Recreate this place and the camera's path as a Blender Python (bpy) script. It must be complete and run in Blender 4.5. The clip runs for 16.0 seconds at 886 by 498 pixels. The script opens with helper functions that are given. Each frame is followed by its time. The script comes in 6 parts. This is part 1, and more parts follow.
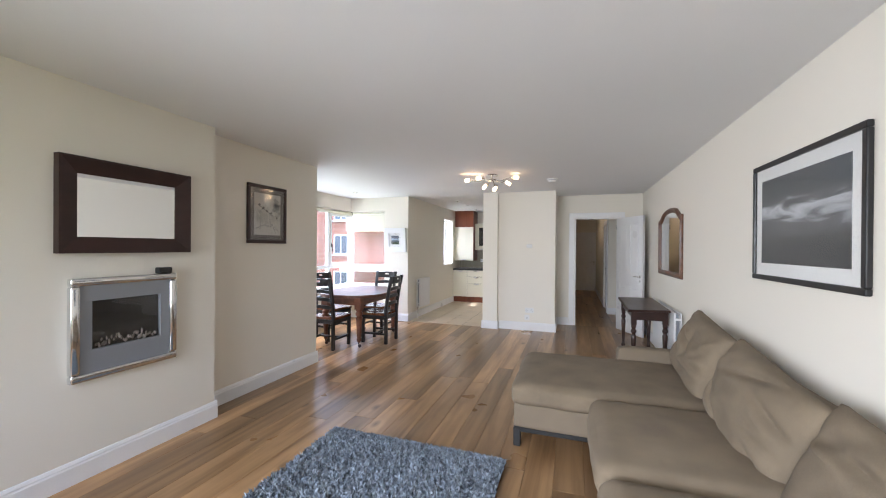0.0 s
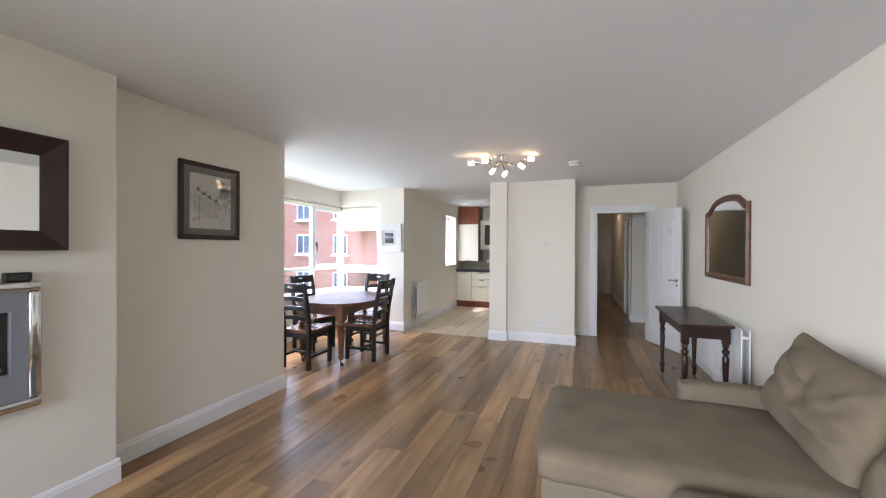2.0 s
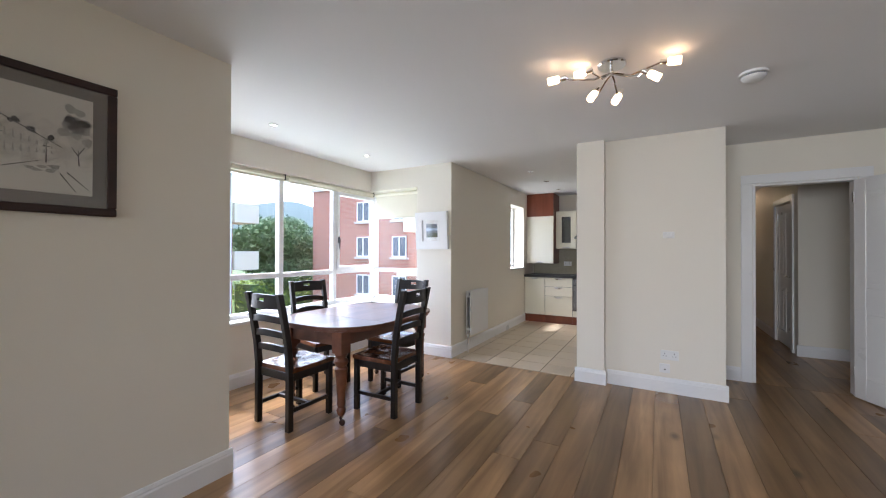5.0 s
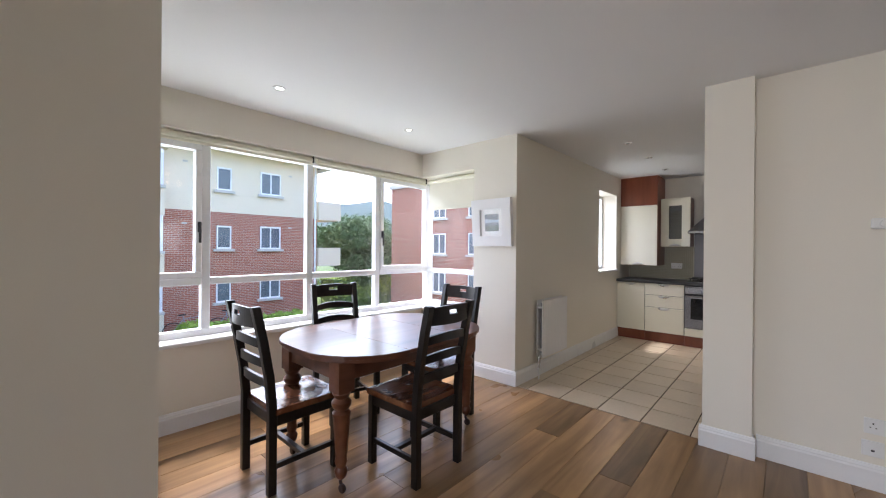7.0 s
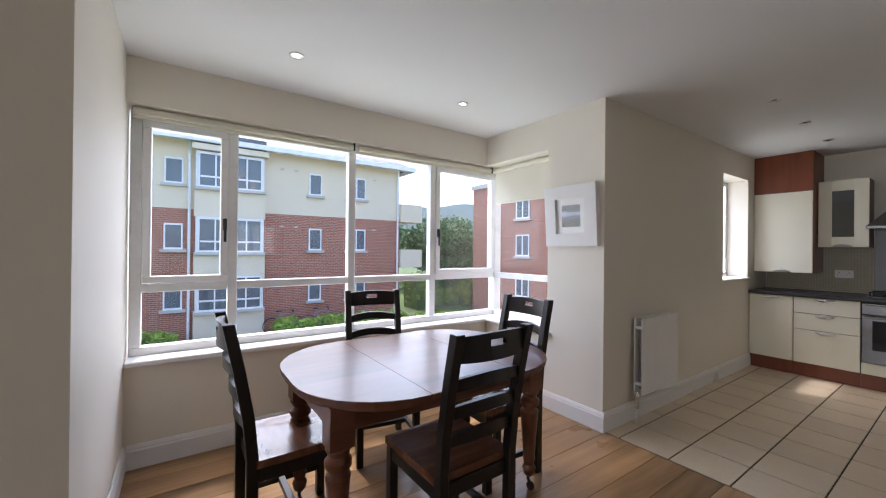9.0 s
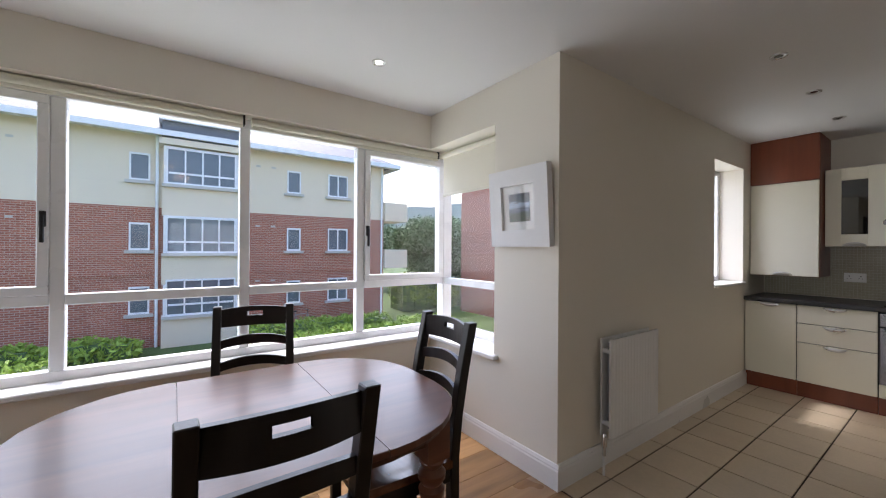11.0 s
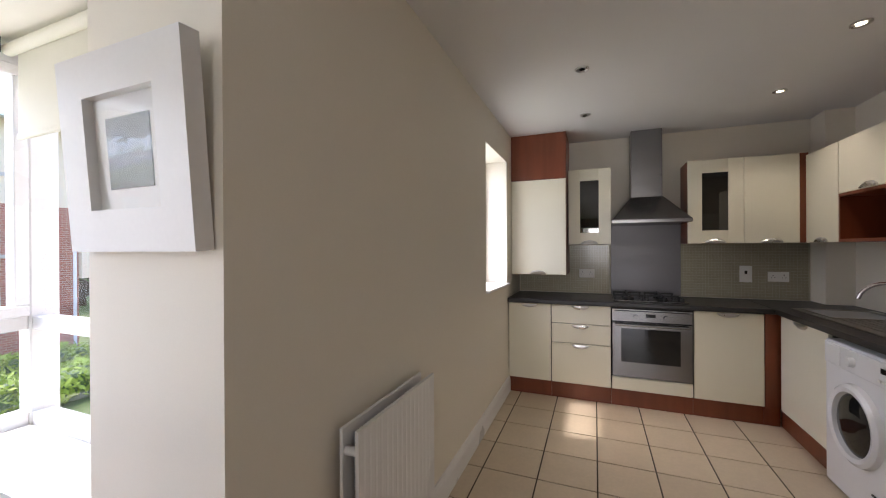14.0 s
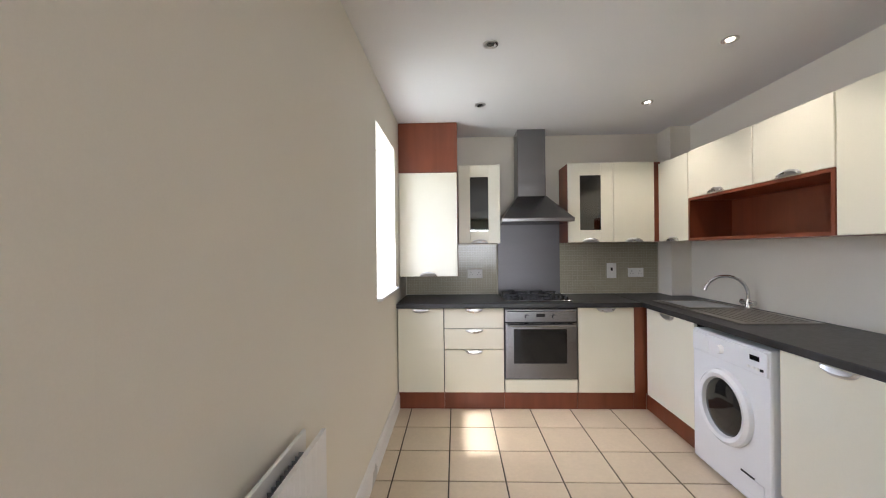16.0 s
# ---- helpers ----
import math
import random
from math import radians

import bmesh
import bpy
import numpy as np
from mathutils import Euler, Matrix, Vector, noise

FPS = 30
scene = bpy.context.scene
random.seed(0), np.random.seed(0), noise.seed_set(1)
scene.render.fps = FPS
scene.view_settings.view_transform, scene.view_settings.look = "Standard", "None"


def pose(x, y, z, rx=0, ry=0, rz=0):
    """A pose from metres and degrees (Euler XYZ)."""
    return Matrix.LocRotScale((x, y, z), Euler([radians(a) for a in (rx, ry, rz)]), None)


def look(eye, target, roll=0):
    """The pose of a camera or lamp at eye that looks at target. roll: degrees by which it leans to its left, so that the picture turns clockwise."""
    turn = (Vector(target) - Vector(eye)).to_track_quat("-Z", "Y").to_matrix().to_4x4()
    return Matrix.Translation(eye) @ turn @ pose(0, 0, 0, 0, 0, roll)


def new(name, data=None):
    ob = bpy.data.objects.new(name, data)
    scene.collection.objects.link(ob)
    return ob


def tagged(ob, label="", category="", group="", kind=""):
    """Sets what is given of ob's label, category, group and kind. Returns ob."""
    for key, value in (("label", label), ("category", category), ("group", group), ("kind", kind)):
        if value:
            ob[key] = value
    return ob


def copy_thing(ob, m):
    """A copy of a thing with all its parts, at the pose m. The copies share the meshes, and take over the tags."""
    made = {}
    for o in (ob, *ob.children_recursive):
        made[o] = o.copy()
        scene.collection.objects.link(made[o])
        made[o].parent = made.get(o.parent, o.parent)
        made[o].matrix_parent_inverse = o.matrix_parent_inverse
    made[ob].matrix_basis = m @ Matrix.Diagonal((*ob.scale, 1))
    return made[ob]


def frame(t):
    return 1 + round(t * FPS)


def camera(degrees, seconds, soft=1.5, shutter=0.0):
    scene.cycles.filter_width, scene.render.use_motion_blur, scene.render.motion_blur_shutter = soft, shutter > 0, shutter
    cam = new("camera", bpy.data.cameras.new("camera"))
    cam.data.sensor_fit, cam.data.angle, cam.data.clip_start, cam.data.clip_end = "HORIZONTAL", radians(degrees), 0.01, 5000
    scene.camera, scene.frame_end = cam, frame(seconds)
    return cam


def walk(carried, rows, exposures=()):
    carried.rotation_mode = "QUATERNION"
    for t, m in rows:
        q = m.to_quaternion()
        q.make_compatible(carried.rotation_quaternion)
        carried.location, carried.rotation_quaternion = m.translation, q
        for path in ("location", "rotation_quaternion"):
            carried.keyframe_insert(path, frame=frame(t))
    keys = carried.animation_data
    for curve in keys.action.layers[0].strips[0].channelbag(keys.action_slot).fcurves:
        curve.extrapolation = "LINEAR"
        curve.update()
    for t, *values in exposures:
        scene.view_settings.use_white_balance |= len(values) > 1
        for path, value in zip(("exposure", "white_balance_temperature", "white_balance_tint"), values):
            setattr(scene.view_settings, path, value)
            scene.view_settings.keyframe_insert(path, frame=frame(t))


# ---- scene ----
cam = camera(99.1, 16.0, soft=1.1)
PATH = [
    (0, (0.036, 0.484, 1.435), (-0.615, 2.375, 1.427), 0.4),
    (0.5, (-0.011, 0.659, 1.434), (-0.665, 2.549, 1.426), 0.4),
    (1, (-0.066, 0.866, 1.427), (-0.722, 2.755, 1.418), 0.4),
    (1.5, (-0.128, 1.128, 1.427), (-0.789, 3.016, 1.418), 0.3),
    (2, (-0.201, 1.384, 1.409), (-0.876, 3.267, 1.403), 0.3),
    (2.5, (-0.299, 1.67, 1.388), (-1.001, 3.543, 1.385), 0.3),
    (3, (-0.377, 1.957, 1.355), (-1.105, 3.82, 1.352), 0.3),
    (3.5, (-0.456, 2.266, 1.337), (-1.253, 4.1, 1.333), 0.3),
    (4, (-0.567, 2.556, 1.328), (-1.425, 4.363, 1.319), 0.4),
    (4.2, (-0.611, 2.665, 1.324), (-1.495, 4.458, 1.323), 0.3),
    (6.5, (-0.989, 3.823, 1.297), (-2.23, 5.391, 1.295), 0.5),
    (7, (-1.079, 4.044, 1.312), (-2.423, 5.525, 1.31), 0.5),
    (7.5, (-1.194, 4.232, 1.302), (-2.633, 5.621, 1.306), 0.5),
    (8, (-1.283, 4.377, 1.292), (-2.809, 5.67, 1.308), 0.6),
    (8.2, (-1.312, 4.429, 1.295), (-2.87, 5.683, 1.308), 0.6),
    (10.3, (-1.558, 5.164, 1.31), (-3.235, 6.253, 1.315), 0.6),
    (10.5, (-1.581, 5.243, 1.314), (-3.253, 6.34, 1.318), 0.5),
    (11, (-1.665, 5.462, 1.319), (-3.293, 6.623, 1.322), 0.4),
    (11.5, (-1.753, 5.665, 1.321), (-3.278, 6.958, 1.323), 0.4),
    (12, (-1.864, 5.866, 1.33), (-3.24, 7.317, 1.329), 0.2),
    (12.5, (-1.964, 6.064, 1.33), (-3.141, 7.681, 1.333), 0.0),
    (13, (-2.058, 6.267, 1.342), (-3.065, 7.995, 1.339), -0.1),
    (13.5, (-2.129, 6.449, 1.345), (-3.008, 8.246, 1.341), -0.2),
    (14, (-2.233, 6.6, 1.343), (-2.979, 8.456, 1.339), -0.3),
    (14.5, (-2.311, 6.729, 1.341), (-2.896, 8.642, 1.336), -0.4),
    (15, (-2.381, 6.871, 1.335), (-2.802, 8.826, 1.332), -0.5),
    (15.5, (-2.437, 6.96, 1.331), (-2.698, 8.943, 1.33), -0.5),
    (16, (-2.497, 7.002, 1.328), (-2.564, 9.001, 1.327), -0.6),
]
EXPOSURES = [(0.0, 3.2, 5850, 13), (2.5, 3.2, 5800, 13), (4.0, 3.0, 5800, 13), (6.5, 2.6, 6050, 15), (8.2, 2.3, 6100, 16), (10.5, 1.95, 6200, 16), (12.5, 1.9, 6300, 17), (13.5, 2.3, 6450, 18), (14.2, 2.55, 6450, 17), (14.6, 2.75, 6600, 17), (15.0, 3.15, 6800, 18), (16.0, 3.35, 6000, 14)]
walk(cam, [(t, look(eye, target, roll)) for t, eye, target, roll in PATH], EXPOSURES)


# ---- world, sun and large lights ----
world = bpy.data.worlds.new("sky")
scene.world = world
world.use_nodes = True
wn = world.node_tree
sky = wn.nodes.new("ShaderNodeTexSky")
sky.sky_type = "NISHITA"
sky.sun_disc = False
sky.sun_elevation = radians(60)
sky.sun_rotation = radians(-90)
sky.air_density, sky.dust_density = 1.0, 3.0
wn.links.new(sky.outputs[0], wn.nodes["Background"].inputs[0])
wn.nodes["Background"].inputs[1].default_value = 0.15

sun = new("sun", bpy.data.lights.new("sun", "SUN"))
sun.data.energy, sun.data.angle, sun.data.color = 0.65, radians(4), (1.0, 0.95, 0.87)
sun.matrix_basis = look((0, 0, 0), (0.46, 0.02, -0.9))


def area_lamp(name, eye, target, w, h, energy, color=(1, 1, 1)):
    lamp = new(name, bpy.data.lights.new(name, "AREA"))
    lamp.data.shape, lamp.data.size, lamp.data.size_y = "RECTANGLE", w, h
    lamp.data.energy, lamp.data.color = energy, color
    lamp.matrix_basis = look(eye, target)
    return lamp


# daylight of the window behind the start of the walk, and of the kitchen window
area_lamp("daylight_south_window", (-1.5, -0.98, 1.4), (0.4, 3.2, 0.2), 2.2, 1.3, 10, (1.0, 0.99, 0.97)).data.spread = radians(105)
area_lamp("daylight_bay_window", (-4.95, 5.9, 1.38), (0, 5.9, 1.38), 3.1, 1.5, 8.5, (0.93, 0.97, 1.0))
area_lamp("daylight_kitchen_window", (-3.27, 9.71, 1.57), (0, 9.71, 1.2), 0.7, 1.1, 1.2, (0.97, 0.98, 1.0))

# warm light of the three lit spotlights on the kitchen's east side
for lx, ly in ((-1.035, 8.22), (-1.035, 9.05), (-1.04, 9.9)):
    spot = new("kitchen_spotlight_glow", bpy.data.lights.new("kitchen_spotlight_glow", "SPOT"))
    spot.data.energy, spot.data.color, spot.data.shadow_soft_size = 2.0, (1.0, 0.89, 0.73), 0.03
    spot.data.spot_size, spot.data.spot_blend = radians(120), 0.6
    spot.matrix_basis = look((lx, ly, 2.405), (lx - 0.01, ly, 0))

# ---- materials ----


def mat(name, color, rough=0.5, metal=0.0, var=0.06, scale=6.0, fine=60.0, bump=0.05, stretch=(1, 1, 1), spread=0.0, coat=0.0, rough_var=0.08):
    """A surface with broad and fine variation of colour and gloss, and fine relief."""
    m = bpy.data.materials.new(name)
    m.use_nodes = True
    nt = m.node_tree
    b = nt.nodes["Principled BSDF"]
    link = nt.links.new
    co = nt.nodes.new("ShaderNodeTexCoord")
    mp = nt.nodes.new("ShaderNodeMapping")
    mp.inputs["Scale"].default_value = stretch
    link(co.outputs["Object"], mp.inputs["Vector"])
    info = nt.nodes.new("ShaderNodeObjectInfo")
    off = nt.nodes.new("ShaderNodeVectorMath")
    off.operation = "MULTIPLY_ADD"
    comb = nt.nodes.new("ShaderNodeCombineXYZ")
    for k in range(3):
        link(info.outputs["Random"], comb.inputs[k])
    link(comb.outputs[0], off.inputs[0])
    off.inputs[1].default_value = (37.0, 53.0, 71.0)
    link(mp.outputs[0], off.inputs[2])
    n1, n2 = nt.nodes.new("ShaderNodeTexNoise"), nt.nodes.new("ShaderNodeTexNoise")
    n1.inputs["Scale"].default_value, n1.inputs["Detail"].default_value = scale, 4
    n2.inputs["Scale"].default_value, n2.inputs["Detail"].default_value = fine, 6
    link(off.outputs[0], n1.inputs["Vector"])
    link(off.outputs[0], n2.inputs["Vector"])
    add = nt.nodes.new("ShaderNodeMath")
    add.operation = "ADD"
    link(n1.outputs["Fac"], add.inputs[0])
    link(n2.outputs["Fac"], add.inputs[1])
    rng = nt.nodes.new("ShaderNodeMapRange")
    rng.inputs[1].default_value, rng.inputs[2].default_value = 0.6, 1.4
    rng.inputs[3].default_value, rng.inputs[4].default_value = 1 - var, 1 + var
    link(add.outputs[0], rng.inputs[0])
    val = rng.outputs[0]
    if spread:
        r2 = nt.nodes.new("ShaderNodeMapRange")
        r2.inputs[3].default_value, r2.inputs[4].default_value = 1 - spread, 1 + spread
        link(info.outputs["Random"], r2.inputs[0])
        mul = nt.nodes.new("ShaderNodeMath")
        mul.operation = "MULTIPLY"
        link(val, mul.inputs[0])
        link(r2.outputs[0], mul.inputs[1])
        val = mul.outputs[0]
    hsv = nt.nodes.new("ShaderNodeHueSaturation")
    hsv.inputs["Color"].default_value = (*color, 1)
    link(val, hsv.inputs["Value"])
    link(hsv.outputs[0], b.inputs["Base Color"])
    rr = nt.nodes.new("ShaderNodeMapRange")
    rr.inputs[3].default_value, rr.inputs[4].default_value = max(0.02, rough - rough_var), min(1, rough + rough_var)
    link(n1.outputs["Fac"], rr.inputs[0])
    link(rr.outputs[0], b.inputs["Roughness"])
    b.inputs["Metallic"].default_value = metal
    b.inputs["Coat Weight"].default_value = coat
    if bump:
        bp = nt.nodes.new("ShaderNodeBump")
        bp.inputs["Strength"].default_value, bp.inputs["Distance"].default_value = bump, 0.01
        link(n2.outputs["Fac"], bp.inputs["Height"])
        link(bp.outputs[0], b.inputs["Normal"])
    return m


def piled(m, spread):
    """Lets every tuft of a pile take its own tone."""
    nt = m.node_tree
    geo, rng_, mul_ = nt.nodes.new("ShaderNodeNewGeometry"), nt.nodes.new("ShaderNodeMapRange"), nt.nodes.new("ShaderNodeMath")
    rng_.inputs[3].default_value, rng_.inputs[4].default_value = 1 - spread, 1 + spread
    mul_.operation = "MULTIPLY"
    hsv = next(n for n in nt.nodes if n.bl_idname == "ShaderNodeHueSaturation")
    was = hsv.inputs["Value"].links[0].from_socket
    nt.links.new(geo.outputs["Random Per Island"], rng_.inputs[0])
    nt.links.new(was, mul_.inputs[0])
    nt.links.new(rng_.outputs[0], mul_.inputs[1])
    nt.links.new(mul_.outputs[0], hsv.inputs["Value"])
    return m


def wood(name, dark, light, rough=0.35, spread=0.25, grain=(14, 14, 1.0), bump=0.06, knots=False, coat=0.0):
    """Wood with grain along one axis; every piece takes its own tone."""
    m = bpy.data.materials.new(name)
    m.use_nodes = True
    nt = m.node_tree
    b = nt.nodes["Principled BSDF"]
    link = nt.links.new
    co, info = nt.nodes.new("ShaderNodeTexCoord"), nt.nodes.new("ShaderNodeObjectInfo")
    mp = nt.nodes.new("ShaderNodeMapping")
    mp.inputs["Scale"].default_value = grain
    comb = nt.nodes.new("ShaderNodeCombineXYZ")
    for k in range(3):
        link(info.outputs["Random"], comb.inputs[k])
    off = nt.nodes.new("ShaderNodeVectorMath")
    off.operation = "MULTIPLY_ADD"
    off.inputs[1].default_value = (91.0, 57.0, 33.0)
    link(comb.outputs[0], off.inputs[0])
    link(co.outputs["Object"], off.inputs[2])
    link(off.outputs[0], mp.inputs["Vector"])
    n1, n2, n3 = (nt.nodes.new("ShaderNodeTexNoise") for _ in range(3))
    n1.inputs["Scale"].default_value, n1.inputs["Detail"].default_value, n1.inputs["Distortion"].default_value = 1.0, 5, 0.6
    n2.inputs["Scale"].default_value, n2.inputs["Detail"].default_value = 6.0, 4
    n3.inputs["Scale"].default_value, n3.inputs["Detail"].default_value = 2.2, 3
    link(mp.outputs[0], n1.inputs["Vector"])
    link(mp.outputs[0], n2.inputs["Vector"])
    link(off.outputs[0], n3.inputs["Vector"])
    mix = nt.nodes.new("ShaderNodeMix")
    mix.data_type = "RGBA"
    mix.inputs[6].default_value, mix.inputs[7].default_value = (*dark, 1), (*light, 1)
    ramp = nt.nodes.new("ShaderNodeMapRange")
    ramp.inputs[1].default_value, ramp.inputs[2].default_value = 0.3, 0.7
    link(n1.outputs["Fac"], ramp.inputs[0])
    link(ramp.outputs[0], mix.inputs[0])
    vr = nt.nodes.new("ShaderNodeMapRange")
    vr.inputs[3].default_value, vr.inputs[4].default_value = 1 - spread, 1 + spread
    link(info.outputs["Random"], vr.inputs[0])
    v2 = nt.nodes.new("ShaderNodeMapRange")
    v2.inputs[1].default_value, v2.inputs[2].default_value = 0.3, 0.7
    v2.inputs[3].default_value, v2.inputs[4].default_value = 0.86, 1.12
    link(n3.outputs["Fac"], v2.inputs[0])
    mul = nt.nodes.new("ShaderNodeMath")
    mul.operation = "MULTIPLY"
    link(vr.outputs[0], mul.inputs[0])
    link(v2.outputs[0], mul.inputs[1])
    val = mul.outputs[0]
    if knots:
        vo = nt.nodes.new("ShaderNodeTexVoronoi")
        vo.inputs["Scale"].default_value = 2.3
        mk = nt.nodes.new("ShaderNodeMapping")
        mk.inputs["Scale"].default_value = (1.3, 0.62, 1)
        link(off.outputs[0], mk.inputs["Vector"])
        link(mk.outputs[0], vo.inputs["Vector"])
        kr = nt.nodes.new("ShaderNodeMapRange")
        kr.inputs[1].default_value, kr.inputs[2].default_value = 0.03, 0.12
        kr.inputs[3].default_value, kr.inputs[4].default_value = 0.38, 1.0
        link(vo.outputs["Distance"], kr.inputs[0])
        m2 = nt.nodes.new("ShaderNodeMath")
        m2.operation = "MULTIPLY"
        link(val, m2.inputs[0])
        link(kr.outputs[0], m2.inputs[1])
        val = m2.outputs[0]
    hsv = nt.nodes.new("ShaderNodeHueSaturation")
    link(mix.outputs[2], hsv.inputs["Color"])
    link(val, hsv.inputs["Value"])
    link(hsv.outputs[0], b.inputs["Base Color"])
    rr = nt.nodes.new("ShaderNodeMapRange")
    rr.inputs[3].default_value, rr.inputs[4].default_value = max(0.03, rough - 0.05), rough + 0.06
    link(n3.outputs["Fac"], rr.inputs[0])
    link(rr.outputs[0], b.inputs["Roughness"])
    b.inputs["Coat Weight"].default_value = coat
    bp = nt.nodes.new("ShaderNodeBump")
    bp.inputs["Strength"].default_value, bp.inputs["Distance"].default_value = bump, 0.01
    link(n2.outputs["Fac"], bp.inputs["Height"])
    link(bp.outputs[0], b.inputs["Normal"])
    return m


def glow(name, color, strength):
    m = bpy.data.materials.new(name)
    m.use_nodes = True
    b = m.node_tree.nodes["Principled BSDF"]
    b.inputs["Base Color"].default_value = (0.9, 0.9, 0.88, 1)
    b.inputs["Emission Color"].default_value = (*color, 1)
    b.inputs["Emission Strength"].default_value = strength
    return m


def pane_glass(name, gloss=0.07, tint=(1, 1, 1)):
    m = bpy.data.materials.new(name)
    m.use_nodes = True
    nt = m.node_tree
    nt.nodes.remove(nt.nodes["Principled BSDF"])
    out = nt.nodes["Material Output"]
    tr, gl, mx = nt.nodes.new("ShaderNodeBsdfTransparent"), nt.nodes.new("ShaderNodeBsdfGlossy"), nt.nodes.new("ShaderNodeMixShader")
    tr.inputs[0].default_value = (*tint, 1)
    gl.inputs["Roughness"].default_value = 0.02
    mx.inputs[0].default_value = gloss
    nt.links.new(tr.outputs[0], mx.inputs[1])
    nt.links.new(gl.outputs[0], mx.inputs[2])
    nt.links.new(mx.outputs[0], out.inputs[0])
    return m


PAINT = mat("cream_wall_paint", (0.80, 0.757, 0.665), 0.6, var=0.02, scale=1.2, fine=220, bump=0.025)
CEIL = mat("white_ceiling_paint", (0.80, 0.80, 0.80), 0.7, var=0.02, scale=1.0, fine=180, bump=0.02)
GLOSSWHITE = mat("white_gloss_paint", (0.80, 0.80, 0.80), 0.3, var=0.02, scale=3, fine=90, bump=0.01)
UPVC = mat("white_window_plastic", (0.82, 0.83, 0.84), 0.28, var=0.015, scale=3, fine=90, bump=0.0)
OAK = wood("brown_oak_planks", (0.18, 0.097, 0.04), (0.415, 0.25, 0.12), 0.29, 0.4, (11, 0.8, 11), 0.02, knots=True)
BLACKWOOD = wood("black_stained_wood", (0.006, 0.005, 0.005), (0.016, 0.013, 0.012), 0.3, 0.1, (20, 20, 2), 0.05)
SEATWOOD = wood("polished_brown_seat_wood", (0.10, 0.035, 0.016), (0.22, 0.09, 0.045), 0.22, 0.1, (3, 20, 20), 0.03, coat=0.3)
TABLEWOOD = wood("polished_mahogany", (0.085, 0.027, 0.013), (0.19, 0.073, 0.038), 0.31, 0.16, (8, 1.0, 8), 0.015, coat=0.08)
DARKWOOD = wood("dark_stained_wood", (0.020, 0.007, 0.005), (0.036, 0.013, 0.009), 0.42, 0.1, (16, 1.5, 16), 0.03)
CONSOLEWOOD = wood("dark_mahogany", (0.018, 0.007, 0.0045), (0.038, 0.014, 0.009), 0.34, 0.1, (16, 1.5, 16), 0.02, coat=0.05)
MIRRORWOOD = wood("red_brown_mirror_wood", (0.075, 0.026, 0.009), (0.15, 0.054, 0.019), 0.34, 0.1, (14, 1.5, 14), 0.03, coat=0.2)
CHERRY = wood("cherry_cabinet_wood", (0.165, 0.038, 0.013), (0.215, 0.054, 0.02), 0.35, 0.05, (12, 12, 1.0), 0.02)
CREAMDOOR = mat("cream_lacquer_door", (0.78, 0.75, 0.62), 0.33, var=0.015, scale=4, fine=120, bump=0.01)
WORKTOP = mat("black_laminate_worktop", (0.022, 0.021, 0.022), 0.38, var=0.4, scale=40, fine=260, bump=0.03)
TILE = mat("cream_ceramic_tile", (0.60, 0.50, 0.375), 0.3, var=0.07, scale=5, fine=50, bump=0.004, spread=0.06, rough_var=0.03)
GROUT = mat("dark_grout", (0.06, 0.045, 0.032), 0.9, var=0.2, scale=20, fine=200, bump=0.2)
STEEL = mat("brushed_steel", (0.22, 0.216, 0.22), 0.24, 1.0, var=0.05, scale=3, fine=150, bump=0.0, stretch=(0.2, 1, 6))
SPLASHSTEEL = mat("grey_brushed_splashback", (0.15, 0.147, 0.155), 0.42, 0.7, var=0.06, scale=3, fine=120, bump=0.0, stretch=(0.3, 1, 5))
CHROME = mat("polished_chrome", (0.75, 0.75, 0.75), 0.1, 1.0, var=0.02, scale=5, fine=60, bump=0.0, rough_var=0.04)
SATIN = mat("satin_nickel_handle", (0.62, 0.61, 0.60), 0.28, 1.0, var=0.03, scale=9, fine=90, bump=0.0)
GREYMETAL = mat("grey_painted_metal", (0.29, 0.305, 0.33), 0.4, 0.3, var=0.04, scale=5, fine=160, bump=0.01)
BLACKMATT = mat("black_matt", (0.012, 0.012, 0.012), 0.55, var=0.2, scale=8, fine=90, bump=0.05)
BLACKGLASS = mat("black_oven_glass", (0.012, 0.012, 0.013), 0.07, var=0.1, scale=3, fine=30, bump=0.0, rough_var=0.03)
EMBER = mat("grey_log_ceramic", (0.24, 0.21, 0.19), 0.9, var=0.4, scale=14, fine=60, bump=0.4)
SUEDE = mat("taupe_microsuede", (0.175, 0.136, 0.090), 0.92, var=0.3, scale=5, fine=330, bump=0.12)
BASEFABRIC = mat("taupe_sofa_base_fabric", (0.175, 0.138, 0.095), 0.92, var=0.1, scale=6, fine=330, bump=0.12)
SHAG = piled(mat("blue_grey_shag", (0.225, 0.26, 0.305), 0.95, var=0.25, scale=9, fine=90, bump=0.1), 0.55)
APPLIANCE = mat("white_appliance_enamel", (0.82, 0.83, 0.85), 0.22, var=0.01, scale=4, fine=60, bump=0.0)
PLASTICWHITE = mat("white_plastic", (0.78, 0.78, 0.76), 0.4, var=0.02, scale=8, fine=90, bump=0.0)
BLIND = mat("cream_blind_fabric", (0.74, 0.71, 0.60), 0.8, var=0.03, scale=5, fine=260, bump=0.05)
PAPERWHITE = mat("white_mount_board", (0.78, 0.78, 0.76), 0.8, var=0.01, scale=5, fine=90, bump=0.01)
GREYMOUNT = mat("grey_brown_mount_board", (0.16, 0.14, 0.12), 0.8, var=0.03, scale=5, fine=90, bump=0.01)
